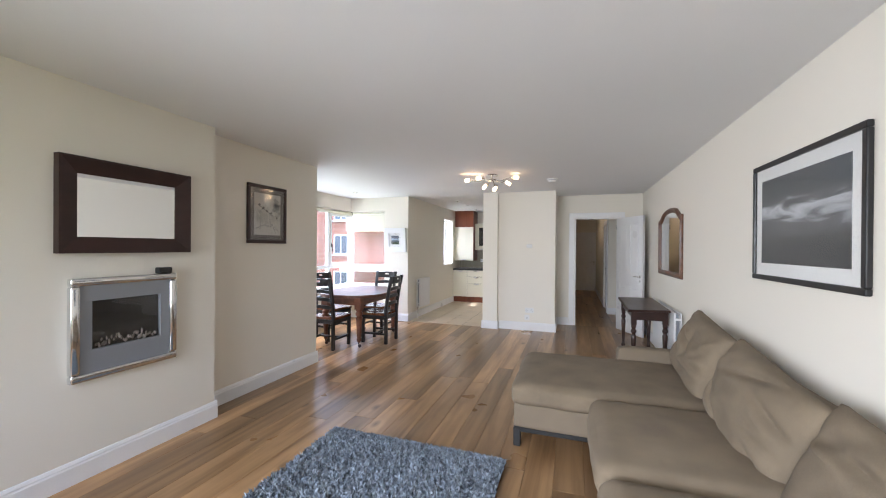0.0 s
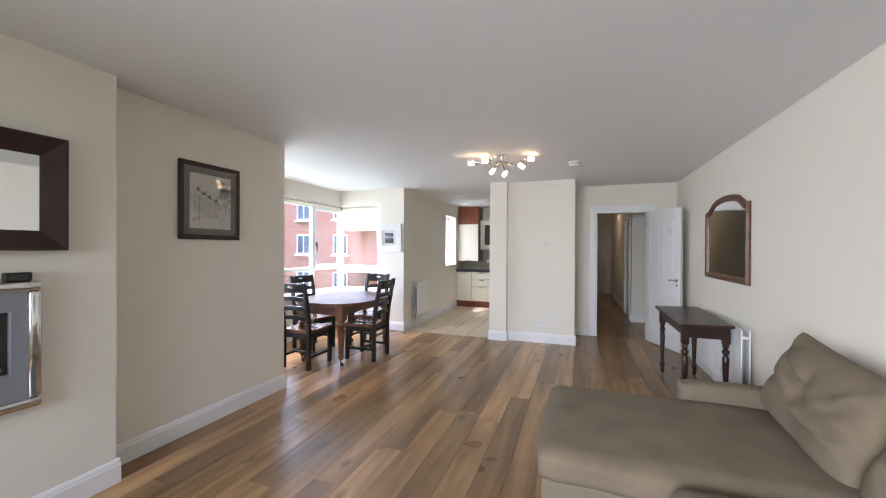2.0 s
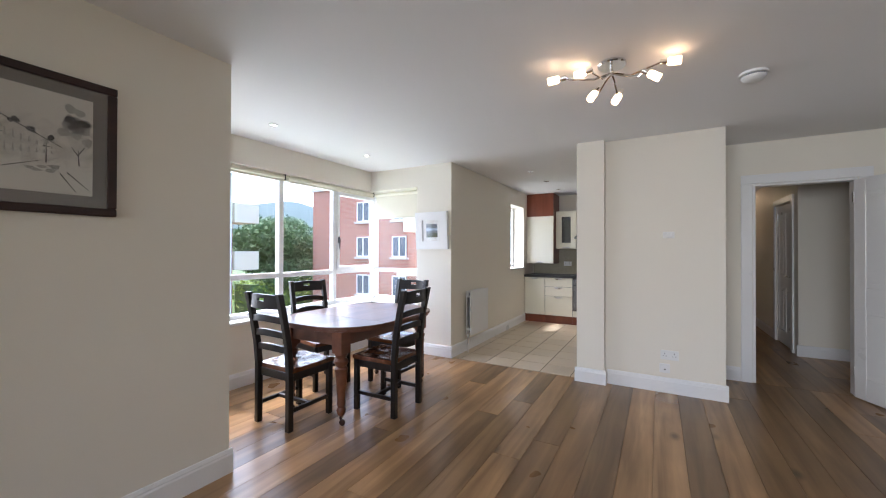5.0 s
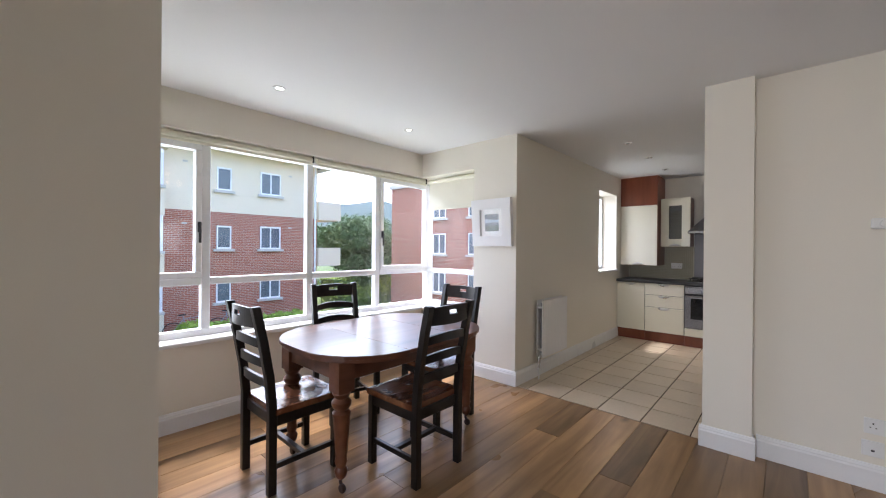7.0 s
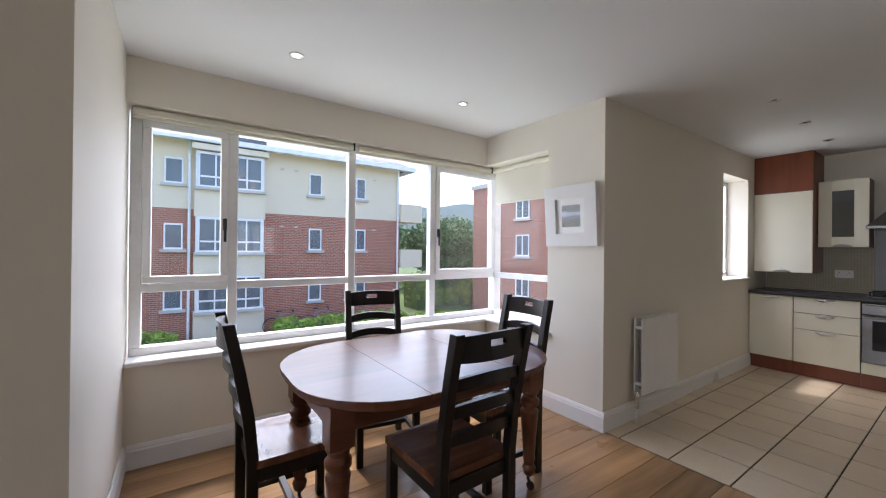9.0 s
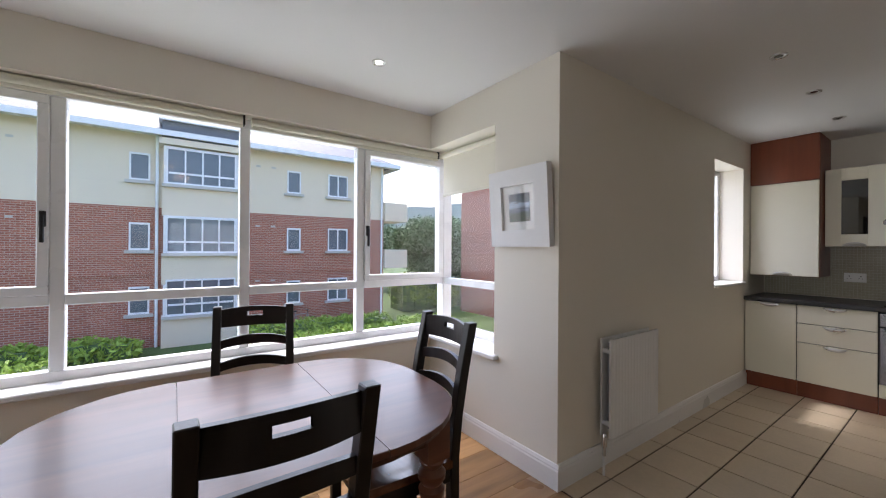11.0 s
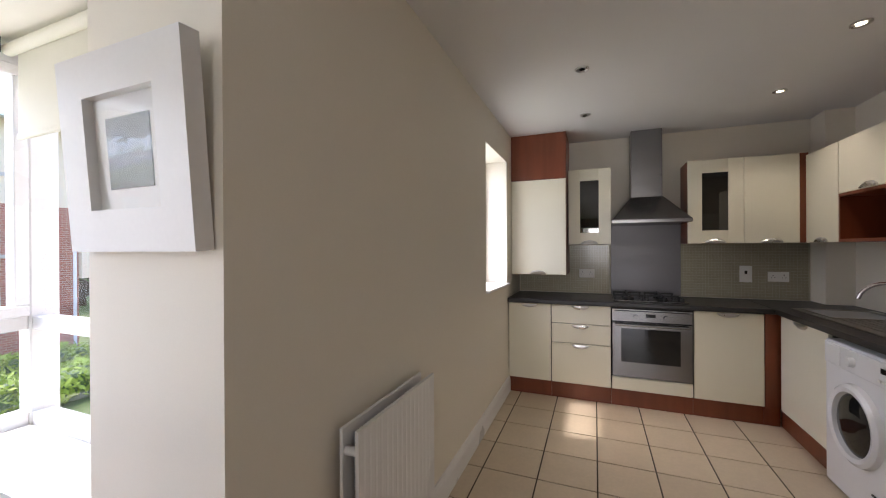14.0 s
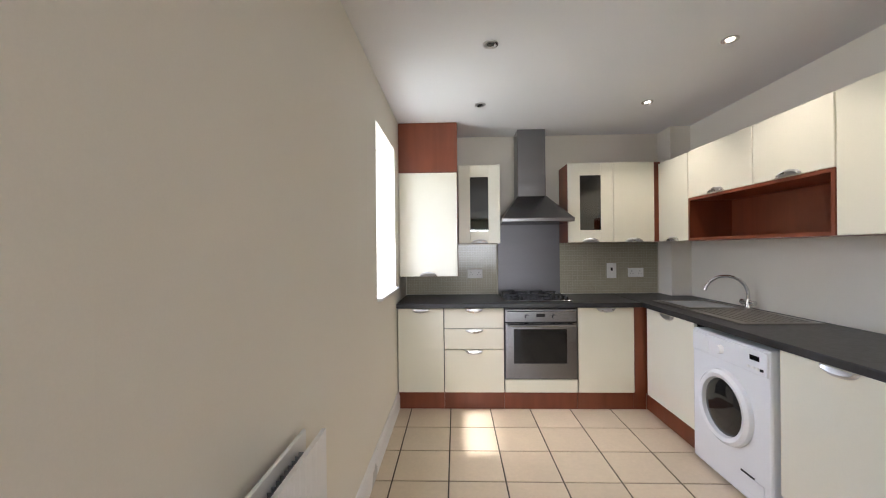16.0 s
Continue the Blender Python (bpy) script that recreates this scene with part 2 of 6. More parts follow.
MIRROR = mat("mirror_silver", (0.86, 0.87, 0.86), 0.02, 1.0, var=0.0, scale=2, fine=10, bump=0.0, rough_var=0.01)
GLASS = pane_glass("window_glass", 0.03)
CABGLASS = pane_glass("smoked_cabinet_glass", 0.12, (0.16, 0.15, 0.14))
PICGLASS = pane_glass("picture_glass", 0.05)
BULB = glow("lit_bulb_glass", (1.0, 0.62, 0.32), 1.5)
LED = glow("lit_downlight", (1.0, 0.85, 0.65), 1.6)

# ---- building helpers ----
ORIGIN = {}


def thing(name, at, label, category, group="", kind=""):
    e = new(name)
    e.location = at
    e.empty_display_size = 0.1
    ORIGIN[e] = Vector(at)
    return tagged(e, label, category, group, kind)


def part(name, bm, material, parent, label="", smooth=False):
    o = ORIGIN[parent]
    bmesh.ops.translate(bm, verts=bm.verts, vec=-o)
    ob = mesh_ob(name, bm, material, smooth)
    ob.parent = parent
    ORIGIN[ob] = o
    if label:
        tagged(ob, label)
    return ob


def mesh_ob(name, bm, material, smooth=False):
    bmesh.ops.recalc_face_normals(bm, faces=bm.faces)
    me = bpy.data.meshes.new(name)
    bm.to_mesh(me)
    bm.free()
    me.materials.append(material)
    if smooth:
        me.shade_smooth()
        me.set_sharp_from_angle(angle=radians(38))
    return new(name, me)


def structure(name, bm, material, label="", category=""):
    ob = mesh_ob(name, bm, material)
    ORIGIN[ob] = Vector((0, 0, 0))
    return tagged(ob, label, category, kind="structure")


def boxes(*specs, bevel=0.0, seg=1):
    """One bmesh of boxes (x0, y0, z0, x1, y1, z1), with bevelled edges."""
    bm = bmesh.new()
    for x0, y0, z0, x1, y1, z1 in specs:
        vs = [bm.verts.new(c) for c in ((x0, y0, z0), (x1, y0, z0), (x1, y1, z0), (x0, y1, z0), (x0, y0, z1), (x1, y0, z1), (x1, y1, z1), (x0, y1, z1))]
        for q in ((0, 3, 2, 1), (4, 5, 6, 7), (0, 1, 5, 4), (1, 2, 6, 5), (2, 3, 7, 6), (3, 0, 4, 7)):
            bm.faces.new([vs[k] for k in q])
    if bevel:
        bmesh.ops.bevel(bm, geom=list(bm.edges), offset=bevel, segments=seg, affect="EDGES", profile=0.5)
    return bm


def lathe(profile, at=(0, 0, 0), n=16, axis="z", bm=None):
    """A turned solid from (radius, height) pairs."""
    bm = bm or bmesh.new()
    rings = []
    for r, h in profile:
        ring = []
        for k in range(n):
            a = 2 * math.pi * k / n
            p = (r * math.cos(a), r * math.sin(a), h)
            if axis == "x":
                p = (h, p[0], p[1])
            elif axis == "y":
                p = (p[0], h, p[1])
            ring.append(bm.verts.new(Vector(at) + Vector(p)))
        rings.append(ring)
    for a, b in zip(rings, rings[1:]):
        for k in range(n):
            bm.faces.new((a[k], a[(k + 1) % n], b[(k + 1) % n], b[k]))
    bm.faces.new(rings[0][::-1])
    bm.faces.new(rings[-1])
    return bm


def tube(points, r, n=8, bm=None):
    """A round bar along a line of points."""
    bm = bm or bmesh.new()
    pts = [Vector(p) for p in points]
    rings = []
    for i, p in enumerate(pts):
        d = (pts[min(i + 1, len(pts) - 1)] - pts[max(i - 1, 0)]).normalized()
        u = d.orthogonal().normalized() if i == 0 else (u - d * u.dot(d)).normalized()
        v = d.cross(u)
        rings.append([bm.verts.new(p + r * (math.cos(2 * math.pi * k / n) * u + math.sin(2 * math.pi * k / n) * v)) for k in range(n)])
    for a, b in zip(rings, rings[1:]):
        for k in range(n):
            bm.faces.new((a[k], a[(k + 1) % n], b[(k + 1) % n], b[k]))
    bm.faces.new(rings[0][::-1])
    bm.faces.new(rings[-1])
    return bm


def prism(outline, z0, z1, m=None, bevel=0.0):
    """A plate of the given outline (x, y) from z0 to z1, turned by m."""
    bm = bmesh.new()
    lo = [bm.verts.new((x, y, z0)) for x, y in outline]
    hi = [bm.verts.new((x, y, z1)) for x, y in outline]
    bm.faces.new(lo[::-1])
    bm.faces.new(hi)
    n = len(lo)
    for k in range(n):
        bm.faces.new((lo[k], lo[(k + 1) % n], hi[(k + 1) % n], hi[k]))
    if bevel:
        es = [e for e in bm.edges if abs(e.verts[0].co.z - e.verts[1].co.z) < 1e-6]
        bmesh.ops.bevel(bm, geom=es, offset=bevel, segments=2, affect="EDGES", profile=0.5)
    if m:
        bmesh.ops.transform(bm, matrix=m, verts=bm.verts)
    return bm


def cushion(cx, cy, cz, sx, sy, sz, r=0.06, puff=0.03, wrinkle=0.012, n=14, m=None, seed=0.0):
    """A stuffed block: rounded edges, swollen faces, a few wrinkles."""
    bm = bmesh.new()
    bmesh.ops.create_cube(bm, size=2)
    bmesh.ops.subdivide_edges(bm, edges=bm.edges, cuts=n, use_grid_fill=True)
    h = Vector((sx / 2, sy / 2, sz / 2))
    for v in bm.verts:
        p = v.co.copy()
        w = Vector([p[k] * h[k] for k in range(3)])
        q = Vector([max(-h[k] + r, min(h[k] - r, w[k])) for k in range(3)])
        d = w - q
        if d.length > 1e-6:
            w = q + d.normalized() * r
        for k in range(3):
            a, b = (k + 1) % 3, (k + 2) % 3
            if abs(p[k]) > 0.99:
                w[k] += math.copysign(puff, p[k]) * (1 - p[a] ** 2) * (1 - p[b] ** 2)
        nz = noise.noise(Vector((w.x * 5 + seed, w.y * 5, w.z * 5))) + 0.9 * (0.4 - 2 * abs(noise.noise(Vector((w.x * 6 + seed, w.y * 5 + w.z * 4, w.z * 7)))))
        w += w.normalized() * wrinkle * nz
        v.co = w
    bmesh.ops.transform(bm, matrix=Matrix.Translation((cx, cy, cz)) @ (m or Matrix()), verts=bm.verts)
    return bm


def pillow(cx, cy, cz, t, w, h, m, seed, n=44):
    """A stuffed back cushion: pulled corners, thin seams, creases running in from the edges."""
    bm = bmesh.new()
    rnd = random.Random(seed)
    folds = [(rnd.uniform(-0.8, 0.8), rnd.uniform(-0.7, 0.7), rnd.uniform(0, 3.14), rnd.uniform(0.075, 0.13), rnd.uniform(0.3, 0.65), rnd.uniform(-0.045, 0.03)) for _ in range(15)]
    sides = []
    for sd in (-1, 1):
        grid = []
        for i in range(n + 1):
            row = []
            for j in range(n + 1):
                u, v = -1 + 2 * i / n, -1 + 2 * j / n
                fat = max(0.0, (1 - abs(u) ** 3.2) * (1 - abs(v) ** 3.2)) ** 0.45
                pull = 1 - 0.045 * (1 - v * v) * abs(u), 1 - 0.05 * (1 - u * u) * abs(v)
                d = t / 2 * (0.1 + 0.9 * fat) * (1.08 - 0.16 * v)
                for fu, fv, a, wd, ln, dp in folds:
                    p, q = (u - fu) * math.cos(a) + (v - fv) * math.sin(a), -(u - fu) * math.sin(a) + (v - fv) * math.cos(a)
                    d += dp * fat * math.exp(-(q / wd) ** 2 - (p / ln) ** 2)
                d += 0.006 * fat * noise.noise(Vector((u * 3 + seed, v * 3, sd)))
                row.append(bm.verts.new((sd * d, u * w / 2 * pull[0], v * h / 2 * pull[1])))
            grid.append(row)
        for i in range(n):
            for j in range(n):
                bm.faces.new((grid[i][j], grid[i + 1][j], grid[i + 1][j + 1], grid[i][j + 1]))
        sides.append(grid)
    a, b = sides
    rim = [(i, 0) for i in range(n)] + [(n, j) for j in range(n)] + [(n - i, n) for i in range(n)] + [(0, n - j) for j in range(n)]
    for p, q in zip(rim, rim[1:] + rim[:1]):
        bm.faces.new((a[p[0]][p[1]], a[q[0]][q[1]], b[q[0]][q[1]], b[p[0]][p[1]]))
    bmesh.ops.transform(bm, matrix=Matrix.Translation((cx, cy, cz)) @ m, verts=bm.verts)
    return bm


def frame_bars(y0, z0, y1, z1, w, d0, d1, axis="x"):
    """Four bars round a rectangle in the y-z plane (axis x) or x-z plane (axis y), between depths d0 and d1."""
    rects = [(y0, z0, y1, z0 + w), (y0, z1 - w, y1, z1), (y0, z0 + w, y0 + w, z1 - w), (y1 - w, z0 + w, y1, z1 - w)]
    if axis == "x":
        return [(d0, a, b, d1, c, e) for a, b, c, e in rects]
    return [(a, d0, b, c, d1, e) for a, b, c, e in rects]


# ---- the large structure ----
H = 2.42
LIV_W, REC_W, EAST, SOUTH = -2.79, -2.975, 1.2, -0.9
BAYX, BAYY, GLX, GLY = -4.27, 7.19, -4.43, 7.44
KX, KY, KE = -2.99, 10.72, -0.36


def wall(name, *specs, material=None, label="cream painted plaster wall"):
    return structure(name, boxes(*specs), material or PAINT, label, "wall")


wall("wall_chimney_breast", (-3.1, SOUTH, 0, LIV_W, 2.845, H), label="cream painted projecting chimney breast wall")
wall("wall_recess", (-3.1, 2.846, 0, REC_W, 4.41, H))
wall("wall_bay_south", (-4.5, 4.28, 0, -3.1, 4.41, H))
wall("wall_bay_west", (-4.5, 4.41, 0, BAYX, 7.5, 0.6), (-4.5, 4.41, 2.15, BAYX, 7.5, H), label="cream wall below and above the bay window")
wall("wall_bay_north", (-3.5, BAYY, 0, KX, 7.5, H), (BAYX, BAYY, 0, -3.5, 7.5, 0.6), (BAYX, BAYY, 2.15, -3.5, 7.5, H), label="pale painted wall beside the bay window")
wall("wall_kitchen_west", (-3.32, 7.5, 0, KX, 9.35, H), (-3.32, 10.07, 0, KX, 10.85, H), (-3.32, 9.35, 0, KX, 10.07, 1.0), (-3.32, 9.35, 2.14, KX, 10.07, H))
wall("wall_kitchen_north", (KX, KY, 0, -0.25, 10.85, H))
wall("wall_kitchen_east", (KE, 7.32, 0, -0.25, KY, H))
wall("wall_kitchen_south", (-1.23, 7.2, 0, -0.25, 7.32, H))
wall("wall_pillar", (-1.49, 7.12, 0, -1.23, 7.32, H), label="cream painted pillar at the kitchen opening")
wall("wall_hall_door", (-0.25, 7.95, 0, 0.06, 8.05, H), (0.815, 7.95, 0, 1.32, 8.05, H), (0.06, 7.95, 2.0, 0.815, 8.05, H))
wall("wall_east", (EAST, SOUTH, 0, 1.32, 7.95, H))
wall("wall_south", (-3.1, SOUTH - 0.2, 0, -2.65, SOUTH, H), (-0.35, SOUTH - 0.2, 0, 1.32, SOUTH, H), (-2.65, SOUTH - 0.2, 0, -0.35, SOUTH, 0.72), (-2.65, SOUTH - 0.2, 2.08, -0.35, SOUTH, H))
wall("wall_hall_east", (0.77, 9.48, 0, 1.42, 9.58, H), (0.77, 9.58, 0, 0.87, 9.72, H), (0.77, 10.5, 0, 0.87, 14.3, H), (0.77, 9.72, 2.0, 0.87, 10.5, H), (1.32, 8.05, 0, 1.42, 9.48, H))
wall("wall_hall_west", (-0.36, 10.85, 0, -0.25, 14.3, H))
wall("wall_hall_end", (-0.36, 14.3, 0, 0.87, 14.4, H))
wall("wall_outer_backing", (0.87, 9.58, 0, 1.42, 14.4, H))
structure("ceiling", boxes((-3.1, SOUTH - 0.2, H, 1.42, 4.28, H + 0.12), (-4.5, 4.28, H, 1.42, 7.5, H + 0.12), (-3.32, 7.5, H, 1.42, 10.85, H + 0.12), (-0.36, 10.85, H, 1.42, 14.4, H + 0.12)), CEIL, "flat white painted ceiling", "ceiling")
subfloor = structure("floor", boxes((-3.1, SOUTH - 0.2, -0.2, 1.42, 4.28, -0.02), (-4.5, 4.28, -0.2, 1.42, 7.5, -0.02), (-0.36, 7.5, -0.2, 1.42, 14.4, -0.02)), OAK, "brown oak plank floor with knots and worn dark boards", "floor")
tilebed = structure("floor_kitchen", boxes((-3.32, 7.5, -0.2, -0.36, 10.85, -0.006), (KX, 7.205, -0.019, -0.36, 7.5, -0.006)), GROUT, "cream square ceramic floor tiles with dark grout", "floor")


def skirting(x0, y0, x1, y1, nx, ny):
    """A moulded skirting board along a wall, its face towards (nx, ny)."""
    prof = [(0, 0), (0.018, 0), (0.018, 0.105), (0.014, 0.115), (0.014, 0.122), (0.007, 0.138), (0.0, 0.14)]
    bm = bmesh.new()
    ends = []
    for x, y in ((x0, y0), (x1, y1)):
        ends.append([bm.verts.new((x + nx * d, y + ny * d, z)) for d, z in prof])
    n = len(prof)
    for k in range(n):
        bm.faces.new((ends[0][k], ends[0][(k + 1) % n], ends[1][(k + 1) % n], ends[1][k]))
    bm.faces.new(ends[0])
    bm.faces.new(ends[1][::-1])
    return structure("baseboard", bm, GLOSSWHITE, "white gloss painted moulded skirting board", "skirting")


skirting(LIV_W, SOUTH, LIV_W, 2.863, 1, 0)
skirting(LIV_W - 0.001, 2.845, REC_W, 2.845, 0, 1)
skirting(REC_W, 2.863, REC_W, 4.428, 1, 0)
skirting(REC_W - 0.001, 4.41, BAYX, 4.41, 0, 1)
skirting(BAYX, 4.428, BAYX, BAYY, 1, 0)
skirting(BAYX + 0.018, BAYY, KX + 0.018, BAYY, 0, -1)
skirting(KX, BAYY - 0.001, KX, 10.13, 1, 0)
skirting(-1.508, 7.12, -1.212, 7.12, 0, -1)
skirting(-1.49, 7.121, -1.49, 7.32, -1, 0)
skirting(-1.23, 7.121, -1.23, 7.182, 1, 0)
skirting(-1.211, 7.2, -0.232, 7.2, 0, -1)
skirting(-0.25, 7.201, -0.25, 7.95, 1, 0)
skirting(-0.232, 7.95, -0.04, 7.95, 0, -1)
skirting(0.915, 7.95, EAST, 7.95, 0, -1)
skirting(EAST, SOUTH, EAST, 7.932, -1, 0)
skirting(0.752, 9.48, 1.32, 9.48, 0, -1)
skirting(0.77, 10.58, 0.77, 14.3, -1, 0)
skirting(-0.25, 8.05, -0.25, 14.3, 1, 0)
skirting(-0.232, 14.3, 0.0, 14.3, 0, -1)


def trim(specs, label):
    return structure("trim", boxes(*specs, bevel=0.004), GLOSSWHITE, label, "architrave")


# architraves and linings of the hall doorway
trim([(-0.035, 7.928, 0, 0.055, 7.95, 2.0), (0.82, 7.928, 0, 0.91, 7.95, 2.0), (-0.035, 7.928, 2.0, 0.91, 7.95, 2.09)], "white painted architrave round the hall doorway")
trim([(0.06, 7.948, 0, 0.085, 8.052, 1.975), (0.79, 7.948, 0, 0.815, 8.052, 1.975), (0.06, 7.948, 1.975, 0.815, 8.052, 2.0)], "white painted door lining")


def panel_door(name, w, h, m, label, handle=True):
    """A white door of four panels, hinged at its origin, width along +x, thickness along y."""
    d = thing(name, (0, 0, 0), label, "door", kind="structure")
    t = 0.02
    part("leaf", boxes((0, -t + 0.006, 0.008, w, t - 0.006, h), bevel=0.001), GLOSSWHITE, d)
    s, r1, r2 = 0.105, 0.86, 1.0
    for k, sp in enumerate([(0, 0.008, s, h), (w - s, 0.008, w, h), (s, 0.008, w - s, 0.2), (s, r1 - 0.05, w - s, r2), (s, h - 0.12, w - s, h), (w / 2 - 0.045, 0.2, w / 2 + 0.045, r1 - 0.05), (w / 2 - 0.045, r2, w / 2 + 0.045, h - 0.12)]):
        x0, z0, x1, z1 = sp
        part("muntin" if k > 4 else "rail" if k > 1 else "stile", boxes((x0, -t, z0, x1, t, z1), bevel=0.003), GLOSSWHITE, d)
    for z0, z1 in ((0.24, r1 - 0.09), (r2 + 0.04, h - 0.16)):
        for xa, xb in ((s, w / 2 - 0.045), (w / 2 + 0.045, w - s)):
            part("panel", boxes((xa + 0.028, -t + 0.002, z0, xb - 0.028, t - 0.002, z1), bevel=0.008), GLOSSWHITE, d)
    if handle:
        for sd in (-1, 1):
            b = lathe([(0.024, 0), (0.024, 0.008), (0.009, 0.01), (0.009, 0.045)] if sd > 0 else [(0.009, -0.045), (0.009, -0.01), (0.024, -0.008), (0.024, 0)], (w - 0.06, sd * t, 0.98), 14, "y")
            tube([(w - 0.06, sd * (t + 0.042), 0.98), (w - 0.1, sd * (t + 0.044), 0.985), (w - 0.17, sd * (t + 0.042), 0.975)], 0.008, 8, b)
            part("door_handle", b, CHROME, d, "chrome lever handle", True)
            part("escutcheon", lathe([(0.02, min(0, sd * 0.006)), (0.02, max(0, sd * 0.006))], (w - 0.06, sd * t, 0.91), 14, "y"), CHROME, d, "chrome keyhole plate", True)
    for z in (0.2, h - 0.2):
        part("hinge", boxes((-0.006, -t - 0.006, z, 0.006, -t + 0.002, z + 0.09), bevel=0.002), SATIN, d)
    d.matrix_basis = m
    return d


panel_door("door_1", 0.745, 1.975, pose(0.79, 7.918, 0, 0, 0, -65), "white painted panelled door standing wide open by the console table")
panel_door("door_2", 0.76, 1.98, pose(0.80, 10.49, 0, 0, 0, -90), "white painted panelled door closed in the hall wall")
panel_door("door_3", 0.72, 1.98, pose(0.05, 14.27, 0, 0, 0, 0), "white painted door closed at the end of the hall")
trim([(0.748, 9.64, 0, 0.77, 9.72, 2.0), (0.748, 10.5, 0, 0.77, 10.58, 2.0), (0.748, 9.64, 2.0, 0.77, 10.58, 2.08)], "white painted architrave in the hall")

# ---- bay window ----
ZS, ZT, ZH = 0.62, 1.045, 2.15


def bay_window():
    w = thing("window_1", (GLX, 5.9, ZS), "white plastic bay window with a transom and opening sashes", "window", kind="structure")
    x0, x1 = GLX - 0.035, GLX + 0.035
    part("window_frame", boxes((x0, 4.42, ZS, x1, 7.405, ZS + 0.06), bevel=0.004), UPVC, w)
    part("window_frame", boxes((x0, 4.42, ZH - 0.06, x1, 7.405, ZH), bevel=0.004), UPVC, w)
    mull = [4.45, 4.975, 5.835, 6.632]
    for y in mull:
        part("mullion", boxes((x0 + 0.002, y - 0.03, ZS + 0.06, x1 - 0.002, y + 0.03, ZH - 0.06), bevel=0.004), UPVC, w)
    part("corner_post", boxes((GLX - 0.05, 7.405, ZS, GLX + 0.045, 7.5, ZH), bevel=0.006), UPVC, w)
    ys = mull + [7.435]
    for k, (a, b) in enumerate(zip(ys, ys[1:])):
        part("transom", boxes((x0 + 0.004, a + 0.03, ZT - 0.028, x1 - 0.004, b - 0.03, ZT + 0.028), bevel=0.004), UPVC, w)
        opens = k in (0, 3)
        if opens:
            s = part("sash", boxes(*frame_bars(a + 0.03, ZT + 0.028, b - 0.03, ZH - 0.06, 0.045, x0 + 0.01, x1 + 0.012), bevel=0.004), UPVC, w)
            hy = b - 0.05 if k == 0 else a + 0.05
            part("window_handle", boxes((x1 + 0.012, hy - 0.012, 1.42, x1 + 0.028, hy + 0.012, 1.5), (x1 + 0.028, hy - 0.008, 1.34, x1 + 0.042, hy + 0.008, 1.48), bevel=0.003), BLACKMATT, s, "dark lever handle")
        for z0, z1 in ((ZS + 0.06, ZT - 0.028), (ZT + 0.028, ZH - 0.06)):
            g = part("pane", boxes((GLX - 0.003, a + 0.03, z0, GLX + 0.003, b - 0.03, z1)), GLASS, w)
            g.visible_shadow = False
    # return side
    y0, y1 = GLY - 0.03, GLY + 0.04
    xa, xb = GLX + 0.045, -3.44
    part("window_frame", boxes((xa, y0, ZS, xb, y1, ZS + 0.06), bevel=0.004), UPVC, w)
    part("window_frame", boxes((xa, y0, ZH - 0.06, xb, y1, ZH), bevel=0.004), UPVC, w)
    part("mullion", boxes((xb - 0.06, y0 + 0.002, ZS + 0.06, xb, y1 - 0.002, ZH - 0.06), bevel=0.004), UPVC, w)
    part("transom", boxes((xa, y0 + 0.002, ZT - 0.028, xb - 0.06, y1 - 0.002, ZT + 0.028), bevel=0.004), UPVC, w)
    for z0, z1 in ((ZS + 0.06, ZT - 0.028), (ZT + 0.028, ZH - 0.06)):
        g = part("pane", boxes((xa, GLY - 0.003, z0, xb - 0.06, GLY + 0.003, z1)), GLASS, w)
        g.visible_shadow = False
    # sill boards
    part("window_sill", boxes((GLX + 0.036, 4.415, 0.6, BAYX + 0.04, 7.15, 0.63), (GLX + 0.036, 7.15, 0.6, -3.46, GLY - 0.031, 0.63), bevel=0.006), GLOSSWHITE, w, "white gloss painted sill board")
    return w


bay_window()


def roller_blind(y0, y1, z, drop=0.0, north=False):
    if north:
        b = thing("roller_blind", (-3.95, 7.36, z), "cream roller blind half let down at the bay's return", "blind")
        part("roller", lathe([(0.022, -4.33), (0.022, -3.52)], (0, 7.33, z), 14, "x"), BLIND, b, smooth=True)
        part("fabric", boxes((-4.31, 7.349, z - drop, -3.53, 7.352, z)), BLIND, b)
        part("bottom_bar", boxes((-4.31, 7.343, z - drop - 0.022, -3.53, 7.358, z - drop), bevel=0.004), BLIND, b)
    else:
        b = thing("roller_blind", (-4.33, (y0 + y1) / 2, z), "cream roller blind rolled up at the window head", "blind", "bay blinds")
        part("roller", lathe([(0.026, y0), (0.026, y1)], (-4.335, 0, z), 14, "y"), BLIND, b, smooth=True)
        part("bottom_bar", boxes((-4.313, y0, z - 0.05, -4.303, y1, z - 0.028), bevel=0.004), BLIND, b)
        part("bracket", boxes((-4.36, y1 + 0.002, z - 0.03, -4.305, y1 + 0.012, z + 0.04), bevel=0.002), BLACKMATT, b)
    return b


roller_blind(4.44, 5.81, 2.12)
roller_blind(5.86, 7.29, 2.12)
roller_blind(0, 0, 2.115, 0.32, True)

